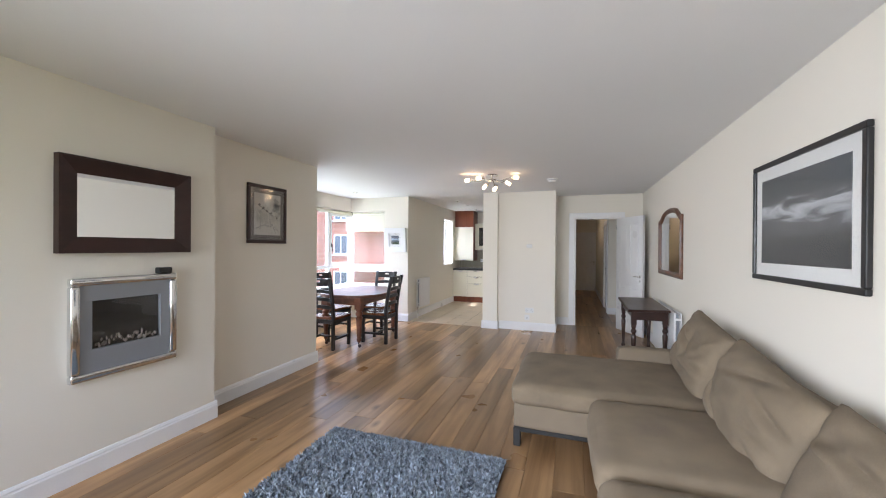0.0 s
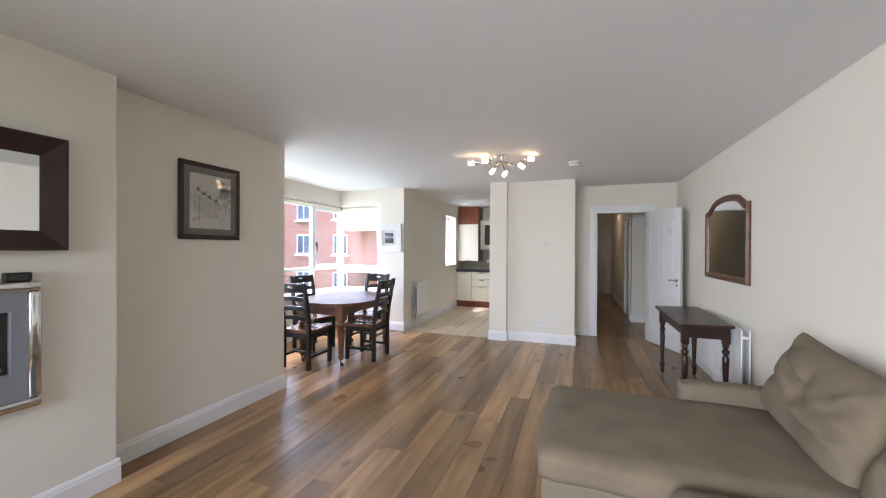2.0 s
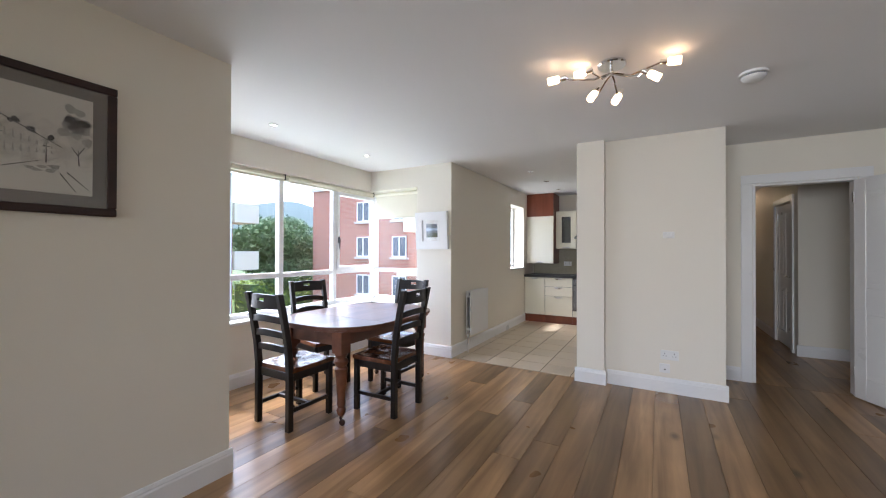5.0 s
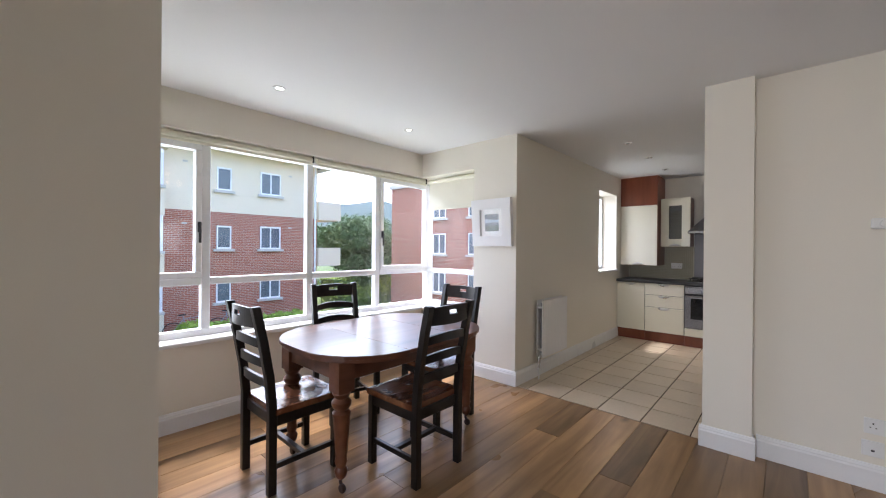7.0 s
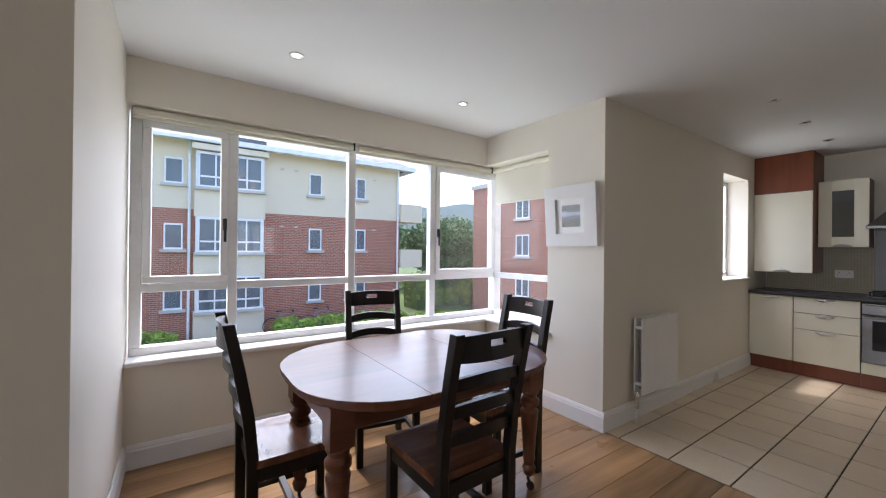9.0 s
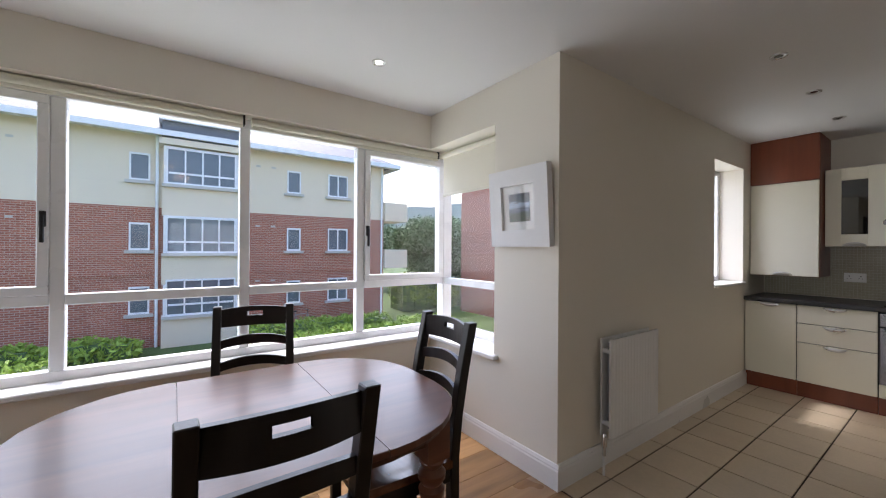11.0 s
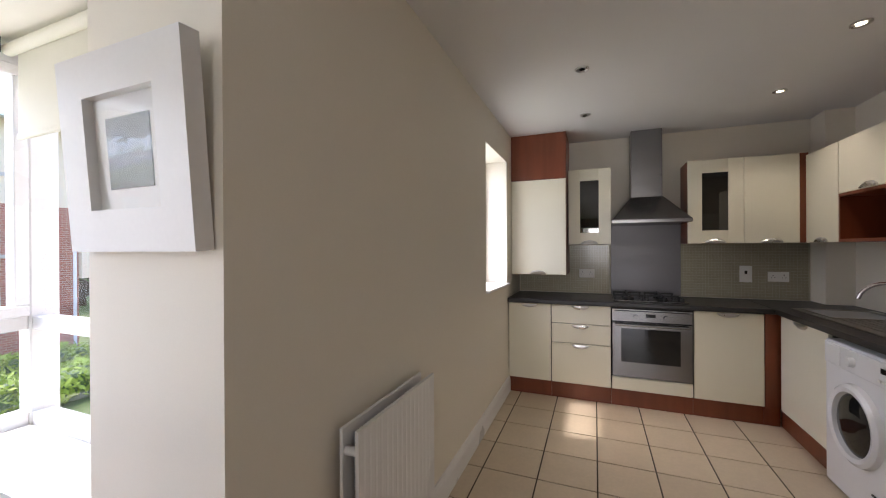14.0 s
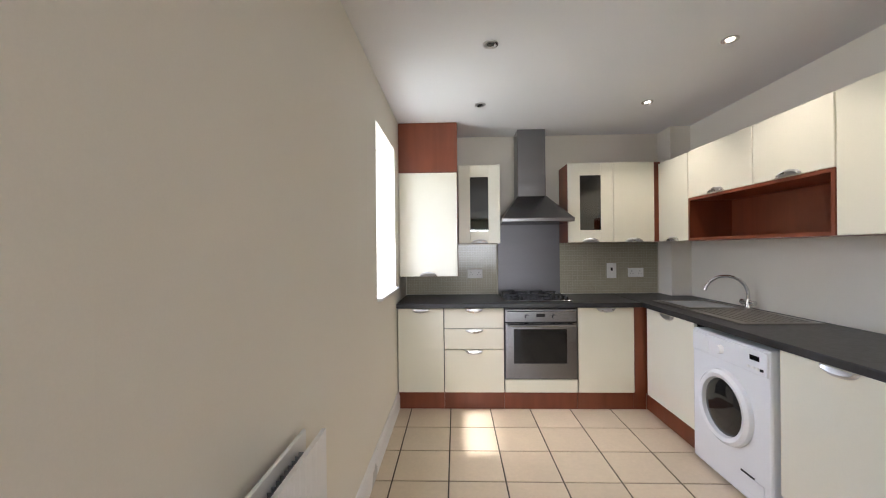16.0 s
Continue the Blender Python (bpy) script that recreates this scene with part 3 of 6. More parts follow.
# kitchen window
kwin = thing("window_2", (-3.25, 9.71, 1.0), "white framed kitchen window in a deep reveal", "window", kind="structure")
part("window_frame", boxes(*frame_bars(9.352, 1.02, 10.068, 2.138, 0.05, -3.25, -3.19, "x"), bevel=0.004), UPVC, kwin)
part("pane", boxes((-3.224, 9.402, 1.07, -3.218, 10.018, 2.088)), GLASS, kwin).visible_shadow = False
part("window_sill", boxes((-3.19, 9.352, 1.0, -2.96, 10.068, 1.022), bevel=0.005), GLOSSWHITE, kwin)

# ---- living room: hung on the walls ----


def fireplace():
    f = thing("wall_fireplace", (LIV_W, 2.18, 0.6), "wall-hung electric fire with grey panel and chrome frame", "fireplace")
    y0, y1, z0, z1, x = 1.865, 2.497, 0.605, 1.235, LIV_W
    for sp in frame_bars(y0, z0, y1, z1, 0.05, x, x + 0.05):
        part("chrome_frame", boxes(sp, bevel=0.014, seg=3), CHROME, f, "polished chrome surround", True)
    ya, yb, za, zb = y0 + 0.115, y1 - 0.11, z0 + 0.185, z1 - 0.145
    part("panel", boxes((x, y0 + 0.05, z0 + 0.05, x + 0.03, y1 - 0.05, za), (x, y0 + 0.05, zb, x + 0.03, y1 - 0.05, z1 - 0.05), (x, y0 + 0.05, za, x + 0.03, ya, zb), (x, yb, za, x + 0.03, y1 - 0.05, zb), bevel=0.001), GREYMETAL, f)
    part("firebox", boxes((x + 0.001, ya, za, x + 0.006, yb, zb)), BLACKMATT, f)
    part("fire_glass", boxes((x + 0.022, ya, za, x + 0.025, yb, zb)), PICGLASS, f)
    bm = bmesh.new()
    rng = random.Random(4)
    for k in range(26):
        y = ya + 0.03 + (yb - ya - 0.06) * k / 25
        m = pose(x + 0.013, y, za + rng.uniform(0.015, 0.06), rng.uniform(0, 90), 0, rng.uniform(0, 90)) @ Matrix.Diagonal((0.3, 1.0, 0.7, 1))
        bmesh.ops.create_icosphere(bm, subdivisions=1, radius=rng.uniform(0.014, 0.024), matrix=m)
    part("coals", bm, EMBER, f, "grey and brown imitation coals")


fireplace()
rc = thing("small_radio", (LIV_W + 0.03, 2.41, 1.236), "small black box on the fire's top edge", "radio")
part("body", boxes((LIV_W + 0.002, 2.365, 1.236, LIV_W + 0.046, 2.46, 1.278), bevel=0.006, seg=2), BLACKMATT, rc)
part("face", boxes((LIV_W + 0.046, 2.375, 1.244, LIV_W + 0.048, 2.45, 1.27)), BLACKGLASS, rc)

wm = thing("wall_mirror", (LIV_W, 2.2, 1.385), "wide mirror in a broad dark brown frame above the fire", "mirror")
for k, (a, b) in enumerate([((1.808, 1.385), (2.597, 1.385)), ((2.597, 1.385), (2.597, 1.966)), ((2.597, 1.966), (1.808, 1.966)), ((1.808, 1.966), (1.808, 1.385))]):
    bm = bmesh.new()
    cy, cz = 2.2025, 1.6755
    rows = []
    for (y, z) in (a, b):
        sy, sz = (1 if y < cy else -1), (1 if z < cz else -1)
        rows.append([bm.verts.new(c) for c in ((LIV_W, y, z), (LIV_W + 0.05, y, z), (LIV_W + 0.05, y + 0.012 * sy, z + 0.012 * sz), (LIV_W + 0.02, y + 0.1 * sy, z + 0.1 * sz), (LIV_W, y + 0.1 * sy, z + 0.1 * sz))])
    for q in range(5):
        bm.faces.new((rows[0][q], rows[0][(q + 1) % 5], rows[1][(q + 1) % 5], rows[1][q]))
    bm.faces.new(rows[0])
    bm.faces.new(rows[1][::-1])
    part("frame_bar", bm, DARKWOOD, wm)
part("mirror_glass", boxes((LIV_W + 0.003, 1.905, 1.482, LIV_W + 0.016, 2.5, 1.87)), MIRROR, wm, "clear mirror glass")


def picture(name, axis, at, a0, a1, z0, z1, d, sgn, bar, frame_mat, mount_mat, art_mat, mount, label):
    """A framed picture. at: the wall's plane; a0..a1 along it; sgn: the way it faces."""
    loc = (at, (a0 + a1) / 2, z0) if axis == "x" else ((a0 + a1) / 2, at, z0)
    p = thing(name, loc, label, "picture")

    def slab(m, lo, hi):
        q0, q1 = sorted((at + sgn * lo, at + sgn * hi))
        return boxes((q0, a0 + m, z0 + m, q1, a1 - m, z1 - m)) if axis == "x" else boxes((a0 + m, q0, z0 + m, a1 - m, q1, z1 - m))
    q0, q1 = sorted((at + sgn * 0.002, at + sgn * d))
    for sp in frame_bars(a0, z0, a1, z1, bar, q0, q1, axis):
        part("frame_bar", boxes(sp, bevel=0.0 if bar > 0.05 else min(0.006, bar / 4), seg=2), frame_mat, p)
    part("mount", slab(bar - 0.002, 0.003, d * 0.5), mount_mat, p)
    part("print", slab(bar + mount, d * 0.5, d * 0.5 + 0.003), art_mat, p)
    part("glass", slab(bar - 0.001, d * 0.5 + 0.007, d * 0.5 + 0.009), PICGLASS, p)
    return p


def art(name, kind):
    """A print: bands and blotches of tone over its face."""
    m = bpy.data.materials.new(name)
    m.use_nodes = True
    nt, link = m.node_tree, m.node_tree.links.new
    b = nt.nodes["Principled BSDF"]
    b.inputs["Roughness"].default_value = 0.6
    co, mp, n = nt.nodes.new("ShaderNodeTexCoord"), nt.nodes.new("ShaderNodeMapping"), nt.nodes.new("ShaderNodeTexNoise")
    link(co.outputs["Generated"], mp.inputs["Vector"])
    link(mp.outputs[0], n.inputs["Vector"])
    n.inputs["Detail"].default_value = 6
    sep = nt.nodes.new("ShaderNodeSeparateXYZ")
    link(co.outputs["Generated"], sep.inputs[0])
    ramp = nt.nodes.new("ShaderNodeValToRGB")
    els = ramp.color_ramp.elements
    if kind == "sketch":
        mp.inputs["Scale"].default_value = (1, 3, 4)
        n.inputs["Scale"].default_value, n.inputs["Distortion"].default_value = 1.0, 2.5
        els[0].position, els[0].color = 0.15, (0.30, 0.28, 0.25, 1)
        els[1].position, els[1].color = 0.62, (0.58, 0.55, 0.49, 1)
        mid = nt.nodes.new("ShaderNodeMapRange")
        ab = nt.nodes.new("ShaderNodeMath")
        ab.operation = "SUBTRACT"
        link(sep.outputs[2], ab.inputs[0])
        ab.inputs[1].default_value = 0.5
        ab2 = nt.nodes.new("ShaderNodeMath")
        ab2.operation = "ABSOLUTE"
        link(ab.outputs[0], ab2.inputs[0])
        link(ab2.outputs[0], mid.inputs[0])
        mid.inputs[1].default_value, mid.inputs[2].default_value, mid.inputs[3].default_value, mid.inputs[4].default_value = 0.1, 0.42, 0.0, 0.3
        add = nt.nodes.new("ShaderNodeMath")
        link(n.outputs["Fac"], add.inputs[0])
        link(mid.outputs[0], add.inputs[1])
        link(add.outputs[0], ramp.inputs[0])
    else:
        sea = kind == "sea"
        mp.inputs["Scale"].default_value = (1, 2.2, 7) if sea else (2.5, 1, 6)
        n.inputs["Scale"].default_value, n.inputs["Distortion"].default_value = 1.2, 0.8
        add = nt.nodes.new("ShaderNodeMath")
        add.operation = "MULTIPLY_ADD"
        link(n.outputs["Fac"], add.inputs[0])
        add.inputs[1].default_value = 0.5
        link(sep.outputs[2], add.inputs[2])
        link(add.outputs[0], ramp.inputs[0])
        stops = ((0.25, 0.07), (0.6, 0.06), (0.78, 0.12), (0.88, 0.14), (0.97, 0.40), (1.08, 0.52), (1.18, 0.14), (1.2, 0.08))
        els[0].position, els[0].color = 0.2, (0.05, 0.055, 0.06, 1)
        els[1].position, els[1].color = 1.0, (0.09, 0.1, 0.11, 1)
        for p, v in stops[1:-1]:
            e = els.new(min(0.99, p * 0.8))
            e.color = (v * 0.95, v, v * 1.05, 1)
        if not sea:
            for e in els:
                g = e.color[1]
                e.color = (g * 0.6, g * 0.95, g * 0.4, 1) if e.position < 0.5 else (g * 0.85, g * 1.05, g * 1.3, 1)
    link(ramp.outputs[0], b.inputs["Base Color"])
    return m


SEA, SKETCH, SMALL = art("seascape_print", "sea"), art("street_sketch_print", "sketch"), art("small_landscape_print", "land")
BLACKFRAME = mat("black_picture_frame", (0.012, 0.012, 0.013), 0.35, var=0.1, scale=8, fine=120, bump=0.02)
picture("seascape_picture", "x", EAST, 2.515, 3.556, 1.245, 1.975, 0.028, -1, 0.032, BLACKFRAME, PAPERWHITE, SEA, 0.075, "large black-framed grey seascape print in a white mount")
street = picture("street_picture", "x", REC_W, 3.335, 3.86, 1.465, 2.06, 0.025, 1, 0.036, DARKWOOD, GREYMOUNT, SKETCH, 0.05, "dark-framed pencil sketch of a terraced street")


def street_sketch(p, y0, y1, z0, z1):
    """Pencil and wash strokes of a receding terrace, two lamp posts, a tree and a road."""
    x = REC_W + 0.0158

    def to(u, v):
        return (x, y0 + (y1 - y0) * u, z0 + (z1 - z0) * v)

    def line(bm, a, b, w):
        d = Vector((b[0] - a[0], b[1] - a[1])).normalized() * w
        vs = [bm.verts.new(to(*q)) for q in ((a[0] - d.y, a[1] + d.x), (a[0] + d.y, a[1] - d.x), (b[0] + d.y * 0.5, b[1] - d.x * 0.5), (b[0] - d.y * 0.5, b[1] + d.x * 0.5))]
        bm.faces.new(vs)

    def blot(bm, u, v, ru, rv, rnd):
        bm.faces.new([bm.verts.new(to(u + ru * rnd.uniform(0.6, 1.1) * math.cos(k * 0.7), v + rv * rnd.uniform(0.6, 1.1) * math.sin(k * 0.7))) for k in range(9)])
    rnd = random.Random(8)
    dark, wash = bmesh.new(), bmesh.new()
    line(dark, (0.13, 0.72), (0.72, 0.46), 0.006)
    line(dark, (0.06, 0.15), (0.22, 0.2), 0.008)
    line(dark, (0.24, 0.21), (0.52, 0.3), 0.005)
    for u in (0.19, 0.33, 0.46, 0.6):
        v = 0.74 - (u - 0.13) * 0.44
        for q in range(3):
            blot(dark, u + rnd.uniform(-0.03, 0.03), v + rnd.uniform(-0.015, 0.02), 0.03, 0.025, rnd)
    for k in range(9):
        u = 0.13 + 0.062 * k
        top, low = 0.7 - (u - 0.13) * 0.44, 0.2 + (u - 0.13) * 0.3
        for f in (0.28, 0.62):
            v = low + (top - low) * f
            line(wash, (u, v), (u, v + (top - low) * 0.2), 0.01)
    for u, lo, hi in ((0.21, 0.14, 0.55), (0.58, 0.29, 0.48)):
        line(dark, (u, lo), (u, hi), 0.007)
        line(dark, (u - 0.03, hi - 0.03), (u + 0.03, hi - 0.03), 0.005)
        blot(wash, u, hi + 0.02, 0.03, 0.03, rnd)
    for k in range(16):
        blot(wash, rnd.uniform(0.7, 0.95), rnd.uniform(0.5, 0.88), 0.06, 0.05, rnd)
    for k in range(9):
        blot(wash, rnd.uniform(0.42, 0.7), rnd.uniform(0.2, 0.27), 0.05, 0.015, rnd)
    for a, b in (((0.87, 0.3), (0.86, 0.46)), ((0.865, 0.4), (0.8, 0.48)), ((0.865, 0.42), (0.92, 0.5)), ((0.76, 0.22), (0.96, 0.06)), ((0.7, 0.2), (0.84, 0.03))):
        line(dark, a, b, 0.007)
    for name, bm, dx, m in (("pencil_drawing", dark, 0.0006, PENCIL), ("wash_drawing", wash, 0.0, PENCILWASH)):
        bmesh.ops.translate(bm, verts=bm.verts, vec=(dx, 0, 0))
        tagged(part(name, bm, m, p), kind="stuff")


PENCIL = mat("dark_pencil", (0.10, 0.09, 0.085), 0.8, var=0.3, scale=60, fine=400, bump=0.0)
PENCILWASH = mat("grey_pencil_wash", (0.34, 0.325, 0.29), 0.8, var=0.2, scale=40, fine=300, bump=0.0)
street_sketch(street, 3.335 + 0.086, 3.86 - 0.086, 1.465 + 0.086, 2.06 - 0.086)
picture("white_framed_picture", "y", BAYY, -3.478, -3.015, 1.342, 1.81, 0.045, -1, 0.1, GLOSSWHITE, PAPERWHITE, SMALL, 0.05, "small landscape print in a deep white frame").rotation_euler = (radians(4.0), 0, 0)


def arched_mirror():
    a = thing("arched_mirror", (EAST, 5.92, 1.1), "arched mirror in a red-brown carved wooden frame", "mirror")
    y0, y1, z0, zs, zt = 5.34, 6.5, 1.095, 1.83, 1.945

    def outline(m):
        ya, yb, w = y0 + m, y1 - m, y1 - y0 - 2 * m
        pts = [(ya, z0 + m), (yb, z0 + m), (yb, zs - m)]
        for k in range(13):
            u = k / 12
            y = yb - w * (0.06 + 0.88 * u)
            bulge = max(0.0, 1 - ((u - 0.5) / 0.42) ** 2) ** 0.5
            pts.append((y, zs - m + 0.03 * min(1, min(u, 1 - u) * 12) + (zt - zs - 0.03) * bulge))
        pts.append((ya, zs - m))
        return pts
    turn = Matrix(((0, 0, -1, EAST), (1, 0, 0, 0), (0, 1, 0, 0), (0, 0, 0, 1)))
    out, inn = outline(0.0), outline(0.06)
    bm = bmesh.new()
    rings = [[bm.verts.new(turn @ Vector((y, z, d))) for y, z in pts] for pts, d in ((out, 0.002), (out, 0.02), (outline(0.02), 0.034), (outline(0.045), 0.026), (inn, 0.014), (inn, 0.002))]
    n = len(out)
    for r0, r1 in zip(rings, rings[1:]):
        for k in range(n):
            bm.faces.new((r0[k], r0[(k + 1) % n], r1[(k + 1) % n], r1[k]))
    part("frame", bm, MIRRORWOOD, a)
    part("mirror_glass", prism(outline(0.058), 0.004, 0.012, turn), MIRROR, a, "old mirror glass")


arched_mirror()


def radiator(name, axis, at, a0, a1, z0, z1, sgn, label):
    """A double panel radiator with ribbed front, hung on the wall plane at."""
    loc = (at, (a0 + a1) / 2, z0) if axis == "x" else ((a0 + a1) / 2, at, z0)
    r = thing(name, loc, label, "radiator")

    def b(lo, hi, p0, p1, q0, q1, bev=0.004):
        d0, d1 = sorted((at + sgn * lo, at + sgn * hi))
        return boxes((d0, p0, q0, d1, p1, q1), bevel=bev)
    part("back_panel", b(0.028, 0.04, a0, a1, z0, z1), GLOSSWHITE, r)
    for zc in (z0 + 0.075, z1 - 0.075):
        for e in (a0 + 0.022, a1 - 0.022):
            part("connector", lathe([(0.014, min(at + sgn * 0.04, at + sgn * 0.089)), (0.014, max(at + sgn * 0.04, at + sgn * 0.089))], (0, e, zc), 12, "x"), GLOSSWHITE, r, smooth=True)
    bm = bmesh.new()
    n = int((a1 - a0 - 0.05) / 0.033)
    pts = []
    for k in range(n):
        c = a0 + 0.025 + (a1 - a0 - 0.05) * (k + 0.5) / n
        for off, dep in ((-0.015, 0.1), (-0.009, 0.102), (0.009, 0.102), (0.015, 0.1)):
            pts.append((c + off, dep))
    pts = [(a0, 0.1)] + pts + [(a1, 0.1), (a1, 0.088), (a0, 0.088)]
    rows = [[bm.verts.new((at + sgn * d, a, z)) for a, d in pts] for z in (z0, z1)]
    m = len(pts)
    for k in range(m):
        bm.faces.new((rows[0][k], rows[0][(k + 1) % m], rows[1][(k + 1) % m], rows[1][k]))
    bm.faces.new(rows[0])
    bm.faces.new(rows[1][::-1])
    part("front_panel", bm, GLOSSWHITE, r)
    fins = [(a0 + 0.05 + k * 0.022, ) for k in range(int((a1 - a0 - 0.1) / 0.022))]
    tagged(part("convector", boxes(*[((min(at + sgn * 0.049, at + sgn * 0.086)), f[0], z0 + 0.03, max(at + sgn * 0.049, at + sgn * 0.086), f[0] + 0.002, z1 - 0.03) for f in fins]), GREYMETAL, r, "grey metal convector fins"), kind="stuff")
    for e in (a0 + 0.1, a1 - 0.1):
        part("bracket", b(0.0, 0.0275, e, e + 0.03, z0 + 0.1, z1 - 0.1), GLOSSWHITE, r)
    v = lathe([(0.011, z0 - 0.1), (0.011, z0 - 0.05), (0.017, z0 - 0.045), (0.017, z0 + 0.01), (0.01, z0 + 0.03)], (at + sgn * 0.07, a0 - 0.02, 0), 10)
    part("valve", v, CHROME, r, "valve with chrome body", True)
    part("pipe", tube([(at + sgn * 0.07, a0 - 0.02, 0.0), (at + sgn * 0.07, a0 - 0.02, z0 - 0.08)], 0.008), GLOSSWHITE, r)
    return r


radiator("wall_radiator", "x", EAST, 5.25, 6.45, 0.15, 0.73, -1, "white ribbed radiator behind the console table")
radiator("kitchen_radiator", "x", KX, 7.55, 8.12, 0.215, 0.795, 1, "short white ribbed radiator on the kitchen wall")

# ---- sofa ----


def sofa():
    s = thing("corner_sofa", (0.5, 3.0, 0), "taupe microsuede corner sofa with chaise and loose back cushions", "sofa")
    part("chaise_base", cushion(0.38, 3.70, 0.225, 1.5, 0.92, 0.19, 0.03, 0.0, 0.002, 8), BASEFABRIC, s, smooth=True)
    part("chaise_cushion", cushion(0.345, 3.70, 0.375, 1.44, 0.97, 0.16, 0.055, 0.02, 0.009, 20, seed=3), SUEDE, s, smooth=True)
    part("seat_base", cushion(0.665, 2.3, 0.225, 0.95, 1.86, 0.19, 0.03, 0.0, 0.002, 8), BASEFABRIC, s, smooth=True)
    for k, (a, b) in enumerate(((2.29, 3.16), (1.4, 2.27))):
        part("seat_cushion", cushion(0.61, (a + b) / 2, 0.375, 0.92, b - a, 0.17, 0.06, 0.03, 0.008, 20, seed=7 + k * 5), SUEDE, s, smooth=True)
    part("back_frame", cushion(1.09, 2.75, 0.42, 0.17, 2.9, 0.66, 0.05, 0.0, 0.003, 10), BASEFABRIC, s, smooth=True)
    part("arm", cushion(0.80, 4.235, 0.34, 0.76, 0.15, 0.43, 0.04, 0.004, 0.003, 10), BASEFABRIC, s, smooth=True)
    part("arm", cushion(0.64, 1.3, 0.34, 1.0, 0.16, 0.43, 0.04, 0.004, 0.003, 10), BASEFABRIC, s, smooth=True)
    for k, (y, dz, w, tilt) in enumerate(((3.75, 0.02, 0.86, 5), (2.86, -0.035, 0.97, 5), (1.9, -0.06, 0.98, 3))):
        part("back_cushion", pillow(0.95, y, 0.64 + dz, 0.25, w, 0.49, pose(0, 0, 0, tilt, 19, 0), 11 + 9 * k), SUEDE, s, smooth=True)
    for x, y in ((-0.34, 3.27), (-0.34, 4.12), (0.23, 2.2), (0.23, 1.3), (1.1, 1.3), (1.1, 4.12)):
        part("leg", boxes((x - 0.025, y - 0.025, 0, x + 0.025, y + 0.025, 0.13), bevel=0.003), BLACKMATT, s, "black metal leg")
    part("rail", boxes((-0.36, 3.25, 0.105, 0.3, 3.29, 0.135), (-0.36, 3.29, 0.105, -0.32, 4.14, 0.135), bevel=0.003), BLACKMATT, s, "black metal under-rail")


sofa()


def rug():
    r = thing("shag_rug", (-1.04, 1.95, 0), "blue-grey shaggy pile rug lying on the oak floor", "rug")
    x0, x1, y0, y1 = -1.70, -0.38, 0.75, 2.98
    part("backing", boxes((x0, y0, 0.001, x1, y1, 0.012), bevel=0.003), SHAG, r)
    rng = np.random.default_rng(5)
    n = 52000
    px, py = rng.uniform(x0, x1, n), y1 - (y1 - y0) * rng.uniform(0, 1, n) ** 1.6
    h, ang = rng.uniform(0.018, 0.036, n) * (1 + 0.35 * np.sin(px * 41 + 3 * np.sin(py * 23)) * np.sin(py * 37)), rng.uniform(0, 2 * np.pi, n)
    w, ln = rng.uniform(0.0035, 0.007, n), rng.uniform(0.006, 0.026, n)
    la = rng.uniform(0, 2 * np.pi, n)
    base = np.stack([px, py, np.full(n, 0.011)], 1)
    side = np.stack([np.cos(ang) * w, np.sin(ang) * w, np.zeros(n)], 1)
    tip = base + np.stack([np.cos(la) * ln, np.sin(la) * ln, h], 1)
    midp = base + np.stack([np.cos(la) * ln * 0.25, np.sin(la) * ln * 0.25, h * 0.6], 1)
    verts = np.stack([base - side, base + side, midp + side * 1.2, midp - side * 1.2, tip], 1).reshape(-1, 3) - np.array([-1.04, 1.95, 0])
    i = np.arange(n) * 5
    faces = [(a, a + 1, a + 2, a + 3) for a in i.tolist()] + [(a + 3, a + 2, a + 4) for a in i.tolist()]
    me = bpy.data.meshes.new("pile")
    me.from_pydata(verts.tolist(), [], faces)
    me.materials.append(SHAG)
    p = new("pile", me)
    p.parent = r
    tagged(p, kind="stuff")


rug()

# ---- console table ----


def console_table():
    t = thing("console_table", (0.88, 5.75, 0), "dark-stained wooden console table with turned legs", "table")
    part("tabletop", prism([(0.63, 5.19), (1.07, 5.28), (1.09, 6.44), (0.645, 6.36)], 0.722, 0.75, bevel=0.007), CONSOLEWOOD, t)
    for sp in ((0.70, 5.29, 0.62, 0.725, 6.32, 0.722), (1.02, 5.4, 0.62, 1.045, 6.36, 0.722), (0.725, 5.30, 0.62, 1.02, 5.325, 0.722), (0.725, 6.30, 0.62, 1.02, 6.325, 0.722)):
        part("apron", boxes(sp, bevel=0.002), CONSOLEWOOD, t)
    prof = [(0.012, 0.0), (0.017, 0.02), (0.022, 0.035), (0.014, 0.05), (0.024, 0.08), (0.026, 0.1), (0.016, 0.125), (0.019, 0.2), (0.026, 0.38), (0.028, 0.44), (0.017, 0.46), (0.03, 0.485), (0.03, 0.5), (0.017, 0.52), (0.028, 0.545), (0.02, 0.57)]
    for x, y in ((0.712, 6.31), (0.70, 5.29), (1.03, 6.33), (1.04, 5.40)):
        b = lathe(prof, (x, y, 0), 16)
        boxes_to(b, (x - 0.028, y - 0.028, 0.565, x + 0.028, y + 0.028, 0.722))
        part("leg", b, CONSOLEWOOD, t, smooth=True)


